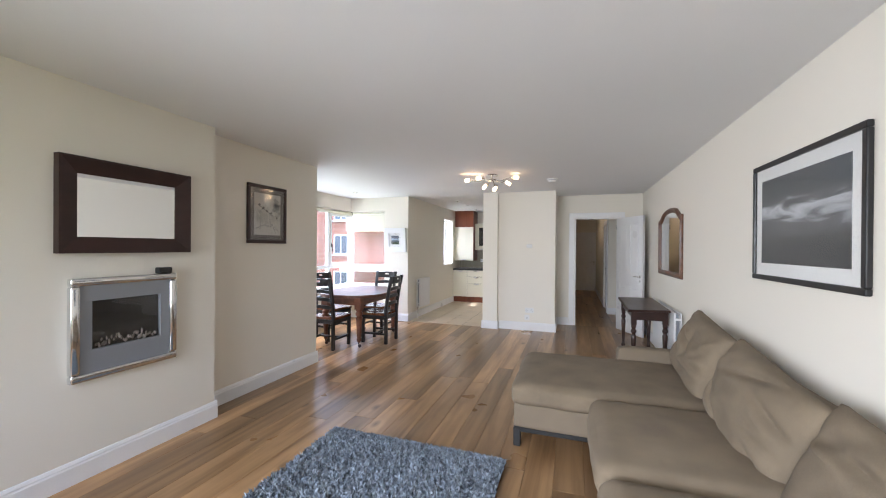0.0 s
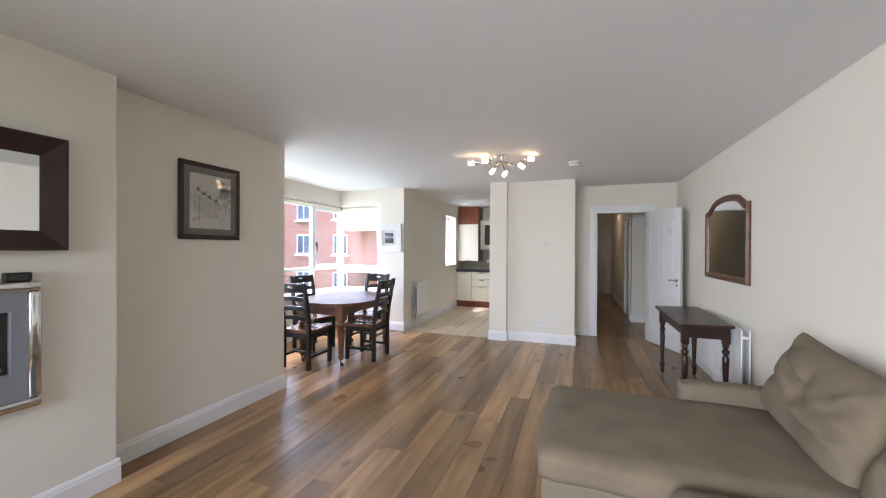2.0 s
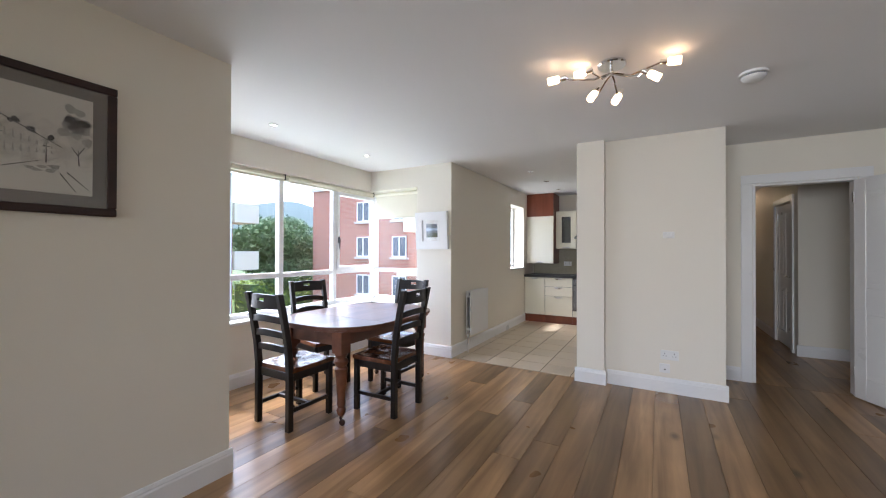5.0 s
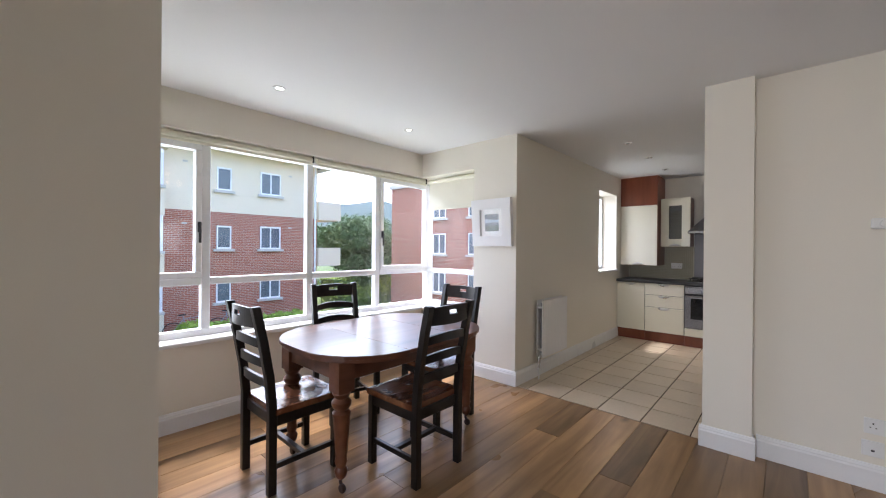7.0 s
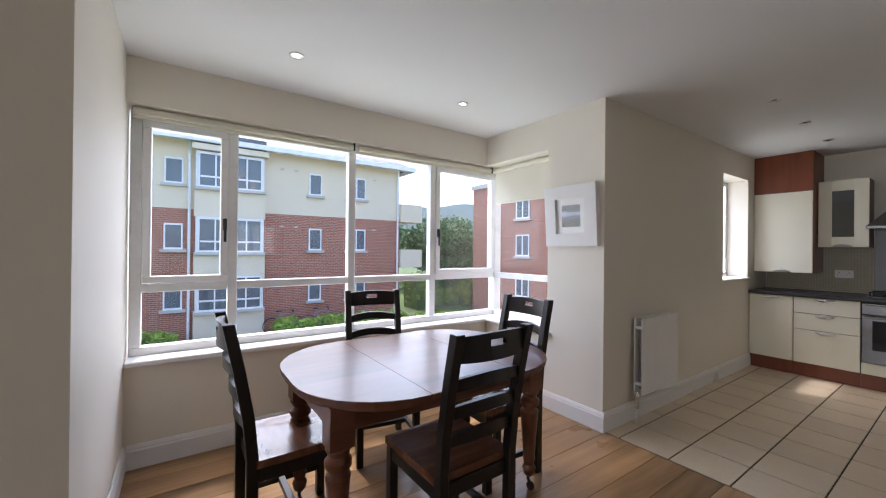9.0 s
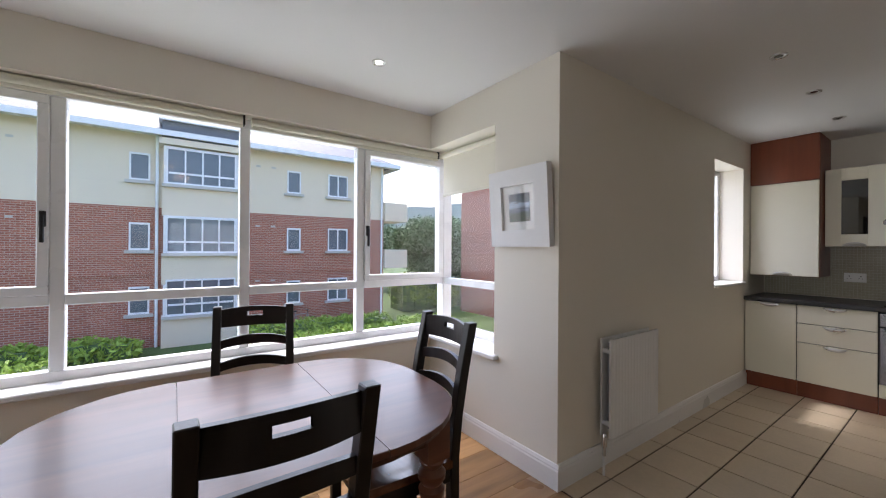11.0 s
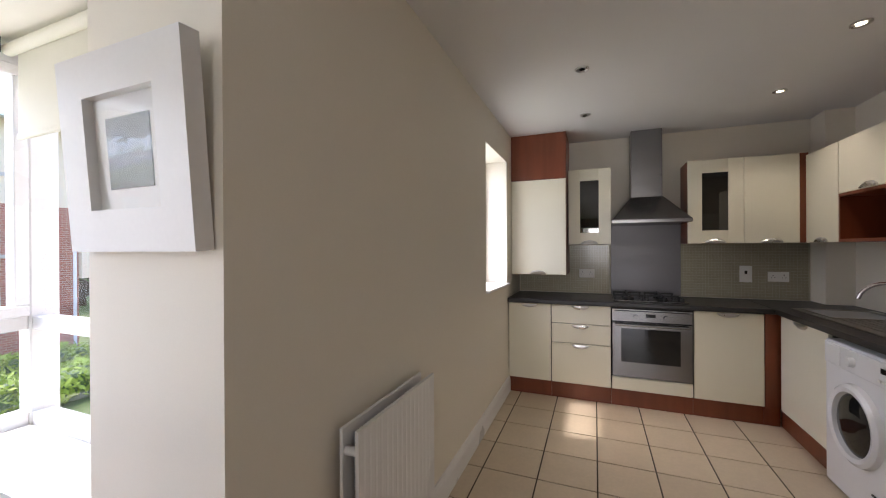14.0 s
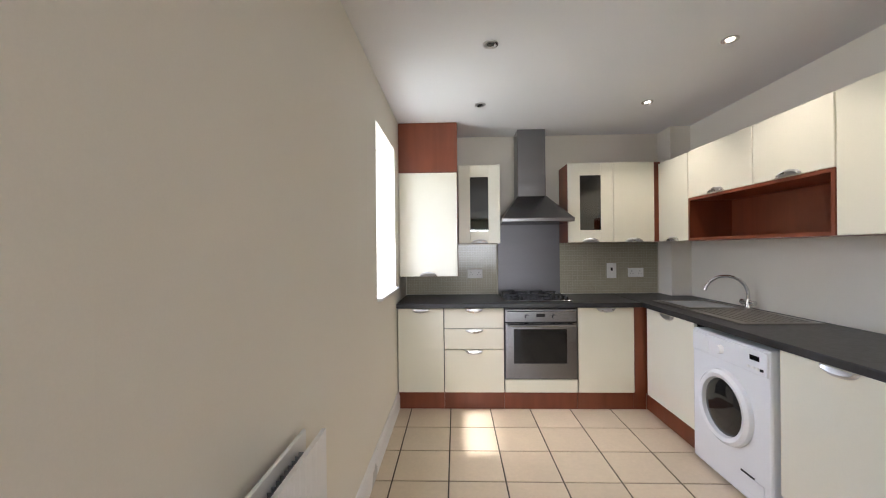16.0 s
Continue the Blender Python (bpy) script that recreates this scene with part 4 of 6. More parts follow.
def boxes_to(bm, sp):
    """Adds one box to a bmesh."""
    x0, y0, z0, x1, y1, z1 = sp
    vs = [bm.verts.new(c) for c in ((x0, y0, z0), (x1, y0, z0), (x1, y1, z0), (x0, y1, z0), (x0, y0, z1), (x1, y0, z1), (x1, y1, z1), (x0, y1, z1))]
    for q in ((0, 3, 2, 1), (4, 5, 6, 7), (0, 1, 5, 4), (1, 2, 6, 5), (2, 3, 7, 6), (3, 0, 4, 7)):
        bm.faces.new([vs[k] for k in q])


console_table()

# ---- dining table and chairs ----
TX, TY = -3.12, 5.72


def dining_table():
    t = thing("dining_table", (TX, TY, 0), "polished mahogany extending dining table with turned fluted legs", "table")

    def outline(hx, hy, r, ya, yb):
        pts = []
        for cx, cy, a0 in ((hx - r, hy - r, 0), (-hx + r, hy - r, 90), (-hx + r, -hy + r, 180), (hx - r, -hy + r, 270)):
            for k in range(10):
                a = radians(a0 + 10 * k)
                pts.append((TX + cx + r * math.cos(a), min(max(TY + cy + r * math.sin(a), ya), yb)))
        out = []
        for p in pts:
            if not out or (Vector(p) - Vector(out[-1])).length > 1e-4:
                out.append(p)
        return out
    hx, hy, r = 0.5, 0.665, 0.40
    cuts = (TY - hy, TY - 0.245, TY + 0.245, TY + hy)
    for a, b in zip(cuts, cuts[1:]):
        part("leaf", prism(outline(hx, hy, r, a + 0.0012, b - 0.0012), 0.728, 0.75, bevel=0.004), TABLEWOOD, t)
    part("edge_moulding", prism(outline(hx - 0.012, hy - 0.012, r, -99, 99), 0.708, 0.7278, bevel=0.006), TABLEWOOD, t)
    lx, ly = 0.28, 0.535
    for sp in ((TX - lx - 0.03, TY - ly, 0.6, TX - lx, TY + ly, 0.7078), (TX + lx, TY - ly, 0.6, TX + lx + 0.03, TY + ly, 0.7078), (TX - lx, TY - ly - 0.03, 0.6, TX + lx, TY - ly, 0.7078), (TX - lx, TY + ly, 0.6, TX + lx, TY + ly + 0.03, 0.7078)):
        part("apron", boxes(sp, bevel=0.003), TABLEWOOD, t)
    prof = [(0.018, 0.075), (0.03, 0.09), (0.036, 0.12), (0.026, 0.14), (0.034, 0.17), (0.03, 0.19), (0.033, 0.22), (0.046, 0.4), (0.05, 0.43), (0.035, 0.445), (0.052, 0.47), (0.053, 0.49), (0.036, 0.51), (0.05, 0.535), (0.045, 0.55)]
    for sx in (-1, 1):
        for sy in (-1, 1):
            x, y = TX + sx * lx, TY + sy * ly
            b = lathe(prof, (x, y, 0), 24)
            for v in b.verts:
                if 0.2 < v.co.z < 0.42:
                    a = math.atan2(v.co.y - y, v.co.x - x)
                    k = 1 - 0.07 * (1 + math.cos(12 * a)) / 2
                    v.co.x, v.co.y = x + (v.co.x - x) * k, y + (v.co.y - y) * k
            boxes_to(b, (x - 0.048, y - 0.048, 0.545, x + 0.048, y + 0.048, 0.7078))
            leg = part("leg", b, TABLEWOOD, t, smooth=True)
            c = lathe([(0.02, -0.011), (0.024, -0.006), (0.024, 0.006), (0.02, 0.011)], (x + 0.012, y, 0.024), 14, "y")
            tube([(x, y, 0.08), (x - 0.006, y, 0.055), (x + 0.012, y, 0.03)], 0.009, 8, c)
            part("castor", c, DARKWOOD, leg, "dark metal castor", True)


dining_table()


def dining_chair():
    c = thing("dining_chair", (0, 0, 0), "black ladder-back dining chair with polished brown wooden seat", "chair", "chairs round the dining table")
    hw = 0.178
    for s in (-1, 1):
        bm = bmesh.new()
        secs = [(-0.2, 0.0), (-0.2, 0.46), (-0.215, 0.62), (-0.25, 0.82), (-0.29, 1.005)]
        rows = []
        for y, z in secs:
            rows.append([bm.verts.new((s * hw + dx, y + dy, z)) for dx, dy in ((-0.02, -0.022), (0.02, -0.022), (0.02, 0.022), (-0.02, 0.022))])
        for a, b in zip(rows, rows[1:]):
            for k in range(4):
                bm.faces.new((a[k], a[(k + 1) % 4], b[(k + 1) % 4], b[k]))
        bm.faces.new(rows[0][::-1])
        bm.faces.new(rows[-1])
        bmesh.ops.bevel(bm, geom=list(bm.edges), offset=0.003, segments=1, affect="EDGES")
        part("back_post", bm, BLACKWOOD, c)
        part("front_leg", boxes((s * hw - 0.02, 0.16, 0, s * hw + 0.02, 0.2, 0.42), bevel=0.003), BLACKWOOD, c)
        part("stretcher", boxes((s * hw - 0.011, -0.178, 0.13, s * hw + 0.011, 0.16, 0.16), bevel=0.002), BLACKWOOD, c)
        part("seat_rail", boxes((s * hw - 0.014, -0.178, 0.36, s * hw + 0.014, 0.16, 0.419), bevel=0.002), BLACKWOOD, c)
    part("cross_stretcher", boxes((-hw + 0.011, -0.03, 0.132, hw - 0.011, 0.0, 0.158), bevel=0.002), BLACKWOOD, c)
    part("seat_rail", boxes((-hw + 0.02, 0.168, 0.36, hw - 0.02, 0.19, 0.419), bevel=0.002), BLACKWOOD, c)
    part("seat_rail", boxes((-hw + 0.02, -0.2, 0.36, hw - 0.02, -0.178, 0.419), bevel=0.002), BLACKWOOD, c)

    def slat(z, h, lean_y, slot=False):
        """A slat bowed backwards, with an arched upper edge."""
        bm = bmesh.new()
        n = 16
        w = hw - 0.019
        grid = []
        for k in range(n + 1):
            u = -1 + 2 * k / n
            bow = -0.03 * (1 - u * u)
            arch = 0.018 * (1 - u * u)
            hole = slot and abs(u) < 0.26
            z0, z1 = z + (0 if slot else arch * 0.8), z + h + (arch * 0.5 if slot else arch)
            zs = [z0, z + h * 0.56, z + h * 0.82, z1]
            grid.append([[bm.verts.new((u * w, lean_y + bow + d, zz)) for zz in zs] for d in (-0.009, 0.009)])
        for k in range(n):
            uc = -1 + 2 * (k + 0.5) / n
            for j in range(3):
                if slot and j == 1 and abs(uc) < 0.26:
                    for jj in (1, 2):
                        bm.faces.new((grid[k][0][jj], grid[k + 1][0][jj], grid[k + 1][1][jj], grid[k][1][jj]))
                    continue
                for d in (0, 1):
                    bm.faces.new((grid[k][d][j], grid[k + 1][d][j], grid[k + 1][d][j + 1], grid[k][d][j + 1]))
            for jj in (0, 3):
                bm.faces.new((grid[k][0][jj], grid[k + 1][0][jj], grid[k + 1][1][jj], grid[k][1][jj]))
        part("top_slat" if slot else "slat", bm, BLACKWOOD, c)
    slat(0.895, 0.095, -0.277, True)
    slat(0.785, 0.045, -0.253)
    slat(0.675, 0.045, -0.228)
    slat(0.565, 0.045, -0.210)
    seat = bmesh.new()
    n = 14
    top, bot = [], []
    for i in range(n + 1):
        rt, rb = [], []
        for j in range(n + 1):
            u, v = -1 + 2 * i / n, -1 + 2 * j / n
            x, y = u * 0.198, v * 0.2 + 0.012
            dip = 0.013 * (1 - u ** 4) * (1 - v ** 4) * (1 - 0.5 * math.exp(-(u / 0.2) ** 2) * (v > 0))
            edge = 0.006 * (max(abs(u), abs(v)) > 0.97)
            rt.append(seat.verts.new((x, y, 0.458 - dip - edge)))
            rb.append(seat.verts.new((x, y, 0.4195)))
        top.append(rt)
        bot.append(rb)
    for i in range(n):
        for j in range(n):
            seat.faces.new((top[i][j], top[i + 1][j], top[i + 1][j + 1], top[i][j + 1]))
            seat.faces.new((bot[i][j], bot[i][j + 1], bot[i + 1][j + 1], bot[i + 1][j]))
    for k in range(n):
        for a, b in (((k, 0), (k + 1, 0)), ((k, n), (k + 1, n)), ((0, k), (0, k + 1)), ((n, k), (n, k + 1))):
            seat.faces.new((top[a[0]][a[1]], top[b[0]][b[1]], bot[b[0]][b[1]], bot[a[0]][a[1]]))
    part("seat", seat, SEATWOOD, c, "polished brown dished wooden seat", True)
    return c


chair = dining_chair()
chair.matrix_basis = pose(-3.265, 5.12, 0, 0, 0, 0)
copy_thing(chair, pose(-2.77, 5.655, 0, 0, 0, 91))
copy_thing(chair, pose(-3.686, 5.775, 0, 0, 0, -101))
copy_thing(chair, pose(-3.11, 6.225, 0, 0, 0, 178))

# ---- ceiling fittings ----


def ceiling_lamp():
    l = thing("ceiling_light", (-1.0, 5.5, H), "chrome six-arm ceiling light with lit frosted glass shades", "ceiling light")
    cx, cy = -1.0, 5.5
    part("canopy", lathe([(0.075, H - 0.02), (0.08, H - 0.012), (0.075, H)], (cx, cy, 0), 24), CHROME, l, smooth=True)
    part("stem", lathe([(0.008, H - 0.075), (0.008, H - 0.02)], (cx, cy, 0), 10), CHROME, l, smooth=True)
    ends = [((-0.27, -0.13), (-1, -0.1), 0.085), ((0.19, -0.02), (1, 0.05), 0.11), ((-0.13, -0.07), (-1, 0.1), 0.05), ((0.28, 0.02), (1, 0.1), 0.05), ((-0.1, 0.07), (-0.35, -0.5), 0.125), ((0.03, 0.12), (-0.3, -0.5), 0.15)]
    for (dx, dy), (ux, uy), drop in ends:
        z = H - drop
        e = Vector((cx + dx, cy + dy, z))
        u = Vector((ux, uy, -0.08 if drop < 0.09 else -0.7)).normalized()
        arm = part("arm", tube([(cx, cy, H - 0.06), (cx + dx * 0.35, cy + dy * 0.3, H - 0.07 - 0.02), (cx + dx * 0.75, cy + dy * 0.8, z - 0.008), tuple(e - u * 0.03)], 0.006), CHROME, l, smooth=True)
        part("socket", tube([e - u * 0.035, e], 0.016, 12), CHROME, arm, smooth=True)
        sh = tube([e + u * 0.001, e + u * 0.012, e + u * 0.055, e + u * 0.068], 0.022, 14)
        for v in sh.verts:
            k = (v.co - e).dot(u)
            if k < 0.006 or k > 0.07:
                ax = e + u * k
                v.co = ax + (v.co - ax) * 0.72
        part("shade", sh, BULB, arm, "lit frosted glass shade", True)


ceiling_lamp()


def downlight(x, y, lit):
    d = thing("downlight", (x, y, H), "small recessed chrome spotlight, lit" if lit else "small recessed chrome spotlight, unlit", "downlight", "recessed spotlights")
    bm = bmesh.new()
    n = 24
    prof = [(0.042, 0.0), (0.041, -0.006), (0.033, -0.007), (0.028, -0.004), (0.019, -0.001)]
    rows = [[bm.verts.new((x + r * math.cos(2 * math.pi * k / n), y + r * math.sin(2 * math.pi * k / n), H + z)) for k in range(n)] for r, z in prof]
    for a, b in zip(rows, rows[1:]):
        for k in range(n):
            bm.faces.new((a[k], a[(k + 1) % n], b[(k + 1) % n], b[k]))
    part("bezel", bm, SATIN, d, smooth=True)
    part("bulb", lathe([(0.02, H - 0.0035), (0.017, H - 0.0015)], (x, y, 0), 18), LED if lit else BLACKGLASS, d, "lit lamp" if lit else "dark reflector lamp", True)


for x, y, lit in ((-3.70, 6.44, True), (-3.70, 5.22, True), (-2.3, 8.22, False), (-2.3, 9.03, False), (-2.3, 9.88, False), (-1.035, 9.05, True), (-1.04, 9.9, True), (-1.035, 8.22, True)):
    downlight(x, y, lit)

sd = thing("smoke_alarm", (-0.25, 6.06, H), "round white smoke alarm on the ceiling", "smoke alarm")
part("base", lathe([(0.072, H - 0.014), (0.075, H - 0.006), (0.075, H)], (-0.25, 6.06, 0), 28), PLASTICWHITE, sd, smooth=True)
part("vent_band", lathe([(0.056, H - 0.024), (0.056, H - 0.0141)], (-0.25, 6.06, 0), 28), GREYMETAL, sd, "grey slotted vent band")
part("cover", lathe([(0.03, H - 0.052), (0.052, H - 0.046), (0.064, H - 0.03), (0.064, H - 0.0242)], (-0.25, 6.06, 0), 28), PLASTICWHITE, sd, smooth=True)



def plate(name, axis, at, sgn, a, z, w, h, label, category, holes=()):
    """A small plate on a wall, with dark marks."""
    loc = (at, a, z) if axis == "x" else (a, at, z)
    p = thing(name, loc, label, category)

    def b(a0, z0, a1, z1, lo, hi, bev=0.002):
        d0, d1 = sorted((at + sgn * lo, at + sgn * hi))
        return boxes((d0, a0, z0, d1, a1, z1), bevel=bev) if axis == "x" else boxes((a0, d0, z0, a1, d1, z1), bevel=bev)
    part("face_plate", b(a - w / 2, z - h / 2, a + w / 2, z + h / 2, 0.0, 0.01), PLASTICWHITE, p)
    for da, dz, ww, hh in holes:
        part("slot", b(a + da - ww / 2, z + dz - hh / 2, a + da + ww / 2, z + dz + hh / 2, 0.0095, 0.0112, 0.0), BLACKMATT, p)
    return p


PINS = [(s * 0.038 + d, z, 0.006, h) for s in (-1, 1) for d, z, h in ((0, 0.014, 0.01), (-0.011, -0.008, 0.005), (0.011, -0.008, 0.005))]
plate("wall_socket", "y", 7.2, -1, -0.676, 0.35, 0.146, 0.086, "white double wall socket above the skirting", "socket", PINS)
plate("phone_socket", "y", 7.2, -1, -0.715, 0.225, 0.085, 0.085, "small white wall outlet box above the skirting", "socket", [(0, -0.01, 0.014, 0.01)])
th = thing("thermostat", (-0.68, 7.2, 1.43), "white wall thermostat with a small dial", "thermostat")
part("body", boxes((-0.73, 7.165, 1.44, -0.635, 7.2, 1.5), bevel=0.006), PLASTICWHITE, th)
part("dial", lathe([(0.018, 7.152), (0.02, 7.165)], (-0.68, 0, 1.47), 18, "y"), PLASTICWHITE, th, smooth=True)

# unseen lamp inferred from the hall's warm light; its recessed fitting is added
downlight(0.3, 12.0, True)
hall_lamp = new("unseen_hall_glow", bpy.data.lights.new("unseen_hall_glow", "POINT"))
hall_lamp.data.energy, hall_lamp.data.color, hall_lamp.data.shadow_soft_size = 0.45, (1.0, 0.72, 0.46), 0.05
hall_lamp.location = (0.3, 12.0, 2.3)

# ---- kitchen ----
YF, XF = 10.11, -0.975          # fronts of the two runs
PLZ, WTZ0, WTZ1 = 0.14, 0.842, 0.88


def scoop(x, y, z, axis, sgn, up):
    """A half-moon pull handle on a door's edge."""
    bm = bmesh.new()
    n, w, h = 12, 0.075, 0.036
    rows = []
    for d, k in ((0.0, 1.0), (0.012, 0.96), (0.02, 0.6), (0.016, 0.2)):
        ring = []
        for i in range(n + 1):
            a = math.pi * i / n
            u, v = w * math.cos(a) * (0.75 + 0.25 * k), h * math.sin(a) * k
            vz = z + (v if up else -v)
            ring.append(bm.verts.new((x + u, y + sgn * d, vz) if axis == "y" else (x + sgn * d, y + u, vz)))
        rows.append(ring)
    for a, b in zip(rows, rows[1:]):
        for i in range(n):
            bm.faces.new((a[i], a[i + 1], b[i + 1], b[i]))
    bm.faces.new(rows[-1])
    return bm


def base_unit(axis, a0, a1, label, drawers=(), fill=False):
    """A floor unit of either run: carcass, plinth, and a door or drawers."""
    u = thing("base_unit", ((a0 + a1) / 2, 10.4, 0) if axis == "y" else (-0.66, (a0 + a1) / 2, 0), label, "cabinet", "kitchen base units")

    def b(p0, p1, d0, d1, z0, z1, bev=0.0):
        return boxes((p0, YF + d0, z0, p1, YF + d1, z1), bevel=bev) if axis == "y" else boxes((XF + d0, p0, z0, XF + d1, p1, z1), bevel=bev)
    # Black carcass colour gives the door gaps their shade; corner units stay cherry.
    part("body", b(a0 + 0.001, a1 - 0.001, 0.024, 0.59, PLZ, WTZ0 - 0.002), BLACKMATT if not fill else CHERRY, u, "carcass coloured black for the shade in the gaps" if not fill else "")
    part("plinth", b(a0 + 0.001, a1 - 0.001, 0.03, 0.045, 0.0, PLZ - 0.001), CHERRY, u, "cherry wood plinth")
    spans = drawers or ((PLZ + 0.005, WTZ0 - 0.006),)
    if fill:
        part("filler", b(a0 + 0.001, a1 - 0.001, 0.002, 0.02, PLZ, WTZ0 - 0.004), CHERRY, u, "cherry wood corner post")
        return u
    for z0, z1 in spans:
        d = part("drawer_front" if drawers else "door", b(a0 + 0.0035, a1 - 0.0035, 0.0, 0.02, z0, z1, 0.003), CREAMDOOR, u)
        c = (a0 + a1) / 2
        part("handle", scoop(c, YF, z1 - 0.003, "y", -1, False) if axis == "y" else scoop(XF, c, z1 - 0.003, "x", -1, False), SATIN, d, "satin half-moon pull", True)
    return u


base_unit("y", -2.985, -2.60, "cream door base unit with cherry plinth under the worktop")
base_unit("y", -2.60, -2.106, "cream three-drawer base unit with cherry plinth", ((0.145, 0.495), (0.5, 0.668), (0.673, 0.836)))
base_unit("y", -1.51, -1.056, "cream door base unit beside the oven")
corner = base_unit("y", -1.056, -0.955, "cherry wood corner post between the unit runs", fill=True)
part("plinth", boxes((-0.944, 10.081, 0, -0.93, 10.154, PLZ - 0.001)), CHERRY, corner, "cherry wood plinth")
base_unit("x", 9.47, 10.08, "cream door base unit under the sink")
base_unit("x", 8.27, 8.84, "cream door base unit beside the washing machine")
base_unit("x", 7.75, 8.27, "cream door base unit at the end of the run")

ov = thing("oven", (-1.808, 10.4, 0), "stainless steel built-in oven with dark glass door", "oven")
part("body", boxes((-2.1, YF + 0.021, PLZ, -1.516, 10.70, WTZ0 - 0.002)), BLACKMATT, ov)
part("plinth", boxes((-2.105, YF + 0.03, 0, -1.511, YF + 0.045, PLZ - 0.001)), CHERRY, ov, "cherry wood plinth")
part("lower_panel", boxes((-2.102, YF, 0.145, -1.514, YF + 0.02, 0.25), bevel=0.003), CREAMDOOR, ov, "cream lower panel")
cp = part("control_panel", boxes((-2.1, YF - 0.004, 0.722, -1.516, YF + 0.02, 0.828), bevel=0.003), STEEL, ov)
for x in (-1.92, -1.70):
    part("knob", lathe([(0.016, YF - 0.026), (0.018, YF - 0.006), (0.018, YF - 0.004)], (x, 0, 0.765), 18, "y"), STEEL, cp, smooth=True)
part("display", boxes((-1.845, YF - 0.006, 0.763, -1.775, YF - 0.003, 0.79)), BLACKGLASS, cp)
part("vent_slot", boxes((-2.08, YF - 0.006, 0.808, -1.536, YF - 0.003, 0.815)), BLACKMATT, cp)
od = part("door", boxes((-2.1, YF - 0.006, 0.255, -1.516, YF + 0.02, 0.716), bevel=0.004), STEEL, ov)
part("window", boxes((-2.03, YF - 0.009, 0.385, -1.6, YF - 0.005, 0.665)), BLACKGLASS, od, "dark glass window")
hb = tube([(-2.075, YF - 0.04, 0.7), (-1.541, YF - 0.04, 0.7)], 0.011, 10)
for x in (-2.06, -1.556):
    tube([(x, YF - 0.04, 0.7), (x, YF - 0.004, 0.7)], 0.008, 8, hb)
part("handle_bar", hb, STEEL, od, "steel bar handle", True)


def worktop():
    w = thing("worktop", (-1.8, 10.4, WTZ0), "black laminate worktop along two kitchen walls", "worktop")
    part("long_top", boxes((-2.988, YF - 0.03, WTZ0, -1.005, KY - 0.002, WTZ1), bevel=0.006, seg=2), WORKTOP, w)
    part("side_top", boxes((-1.003, 7.75, WTZ0, KE - 0.002, KY - 0.002, WTZ1), bevel=0.006, seg=2), WORKTOP, w)


worktop()

hob = thing("gas_hob", (-1.8, 10.4, WTZ1), "black and steel gas hob with pan supports", "hob")
part("tray", boxes((-2.085, 10.17, WTZ1, -1.53, 10.64, WTZ1 + 0.01), bevel=0.004), STEEL, hob)
for x, y in ((-1.96, 10.29), (-1.96, 10.52), (-1.7, 10.29), (-1.7, 10.52)):
    part("burner", lathe([(0.04, WTZ1 + 0.01), (0.042, WTZ1 + 0.024), (0.03, WTZ1 + 0.03)], (x, y, 0), 18), BLACKMATT, hob, smooth=True)
    g = []
    for dx, dy in ((0.11, 0), (0, 0.1)):
        g.append((x - dx - 0.008, y - dy - 0.008, WTZ1 + 0.036, x + dx + 0.008, y + dy + 0.008, WTZ1 + 0.05))
    for dx, dy in ((-0.108, 0), (0.108, 0), (0, -0.098), (0, 0.098)):
        g.append((x + dx - 0.006, y + dy - 0.006, WTZ1 + 0.01, x + dx + 0.006, y + dy + 0.006, WTZ1 + 0.038))
    part("pan_support", boxes(*g), BLACKMATT, hob)
for k in range(4):
    part("knob", lathe([(0.017, WTZ1 + 0.01), (0.015, WTZ1 + 0.032)], (-1.562, 10.24 + 0.075 * k, 0), 14), BLACKMATT, hob, smooth=True)

sp = thing("splashback", (-1.785, KY, WTZ1), "brushed steel splashback behind the hob", "splashback")
part("sheet", boxes((-2.085, KY - 0.008, WTZ1 + 0.002, -1.487, KY - 0.0045, 1.56)), SPLASHSTEEL, sp)

# cooker hood
hd = thing("cooker_hood", (-1.79, 10.5, 1.55), "stainless steel chimney cooker hood", "cooker hood")
part("chimney", boxes((-1.92, 10.5, 1.80, -1.665, KY - 0.002, H - 0.001), bevel=0.003), STEEL, hd)
bm = bmesh.new()
lo = [bm.verts.new(c) for c in ((-2.09, 10.24, 1.585), (-1.49, 10.24, 1.585), (-1.49, 10.71, 1.585), (-2.09, 10.71, 1.585))]
hi = [bm.verts.new(c) for c in ((-1.925, 10.495, 1.802), (-1.66, 10.495, 1.802), (-1.66, 10.71, 1.802), (-1.925, 10.71, 1.802))]
bm.faces.new(lo[::-1])
bm.faces.new(hi)
for k in range(4):
    bm.faces.new((lo[k], lo[(k + 1) % 4], hi[(k + 1) % 4], hi[k]))
part("canopy", bm, STEEL, hd)
part("rim", boxes((-2.095, 10.235, 1.552, -1.485, 10.712, 1.584), bevel=0.003), STEEL, hd, "bright steel lip")


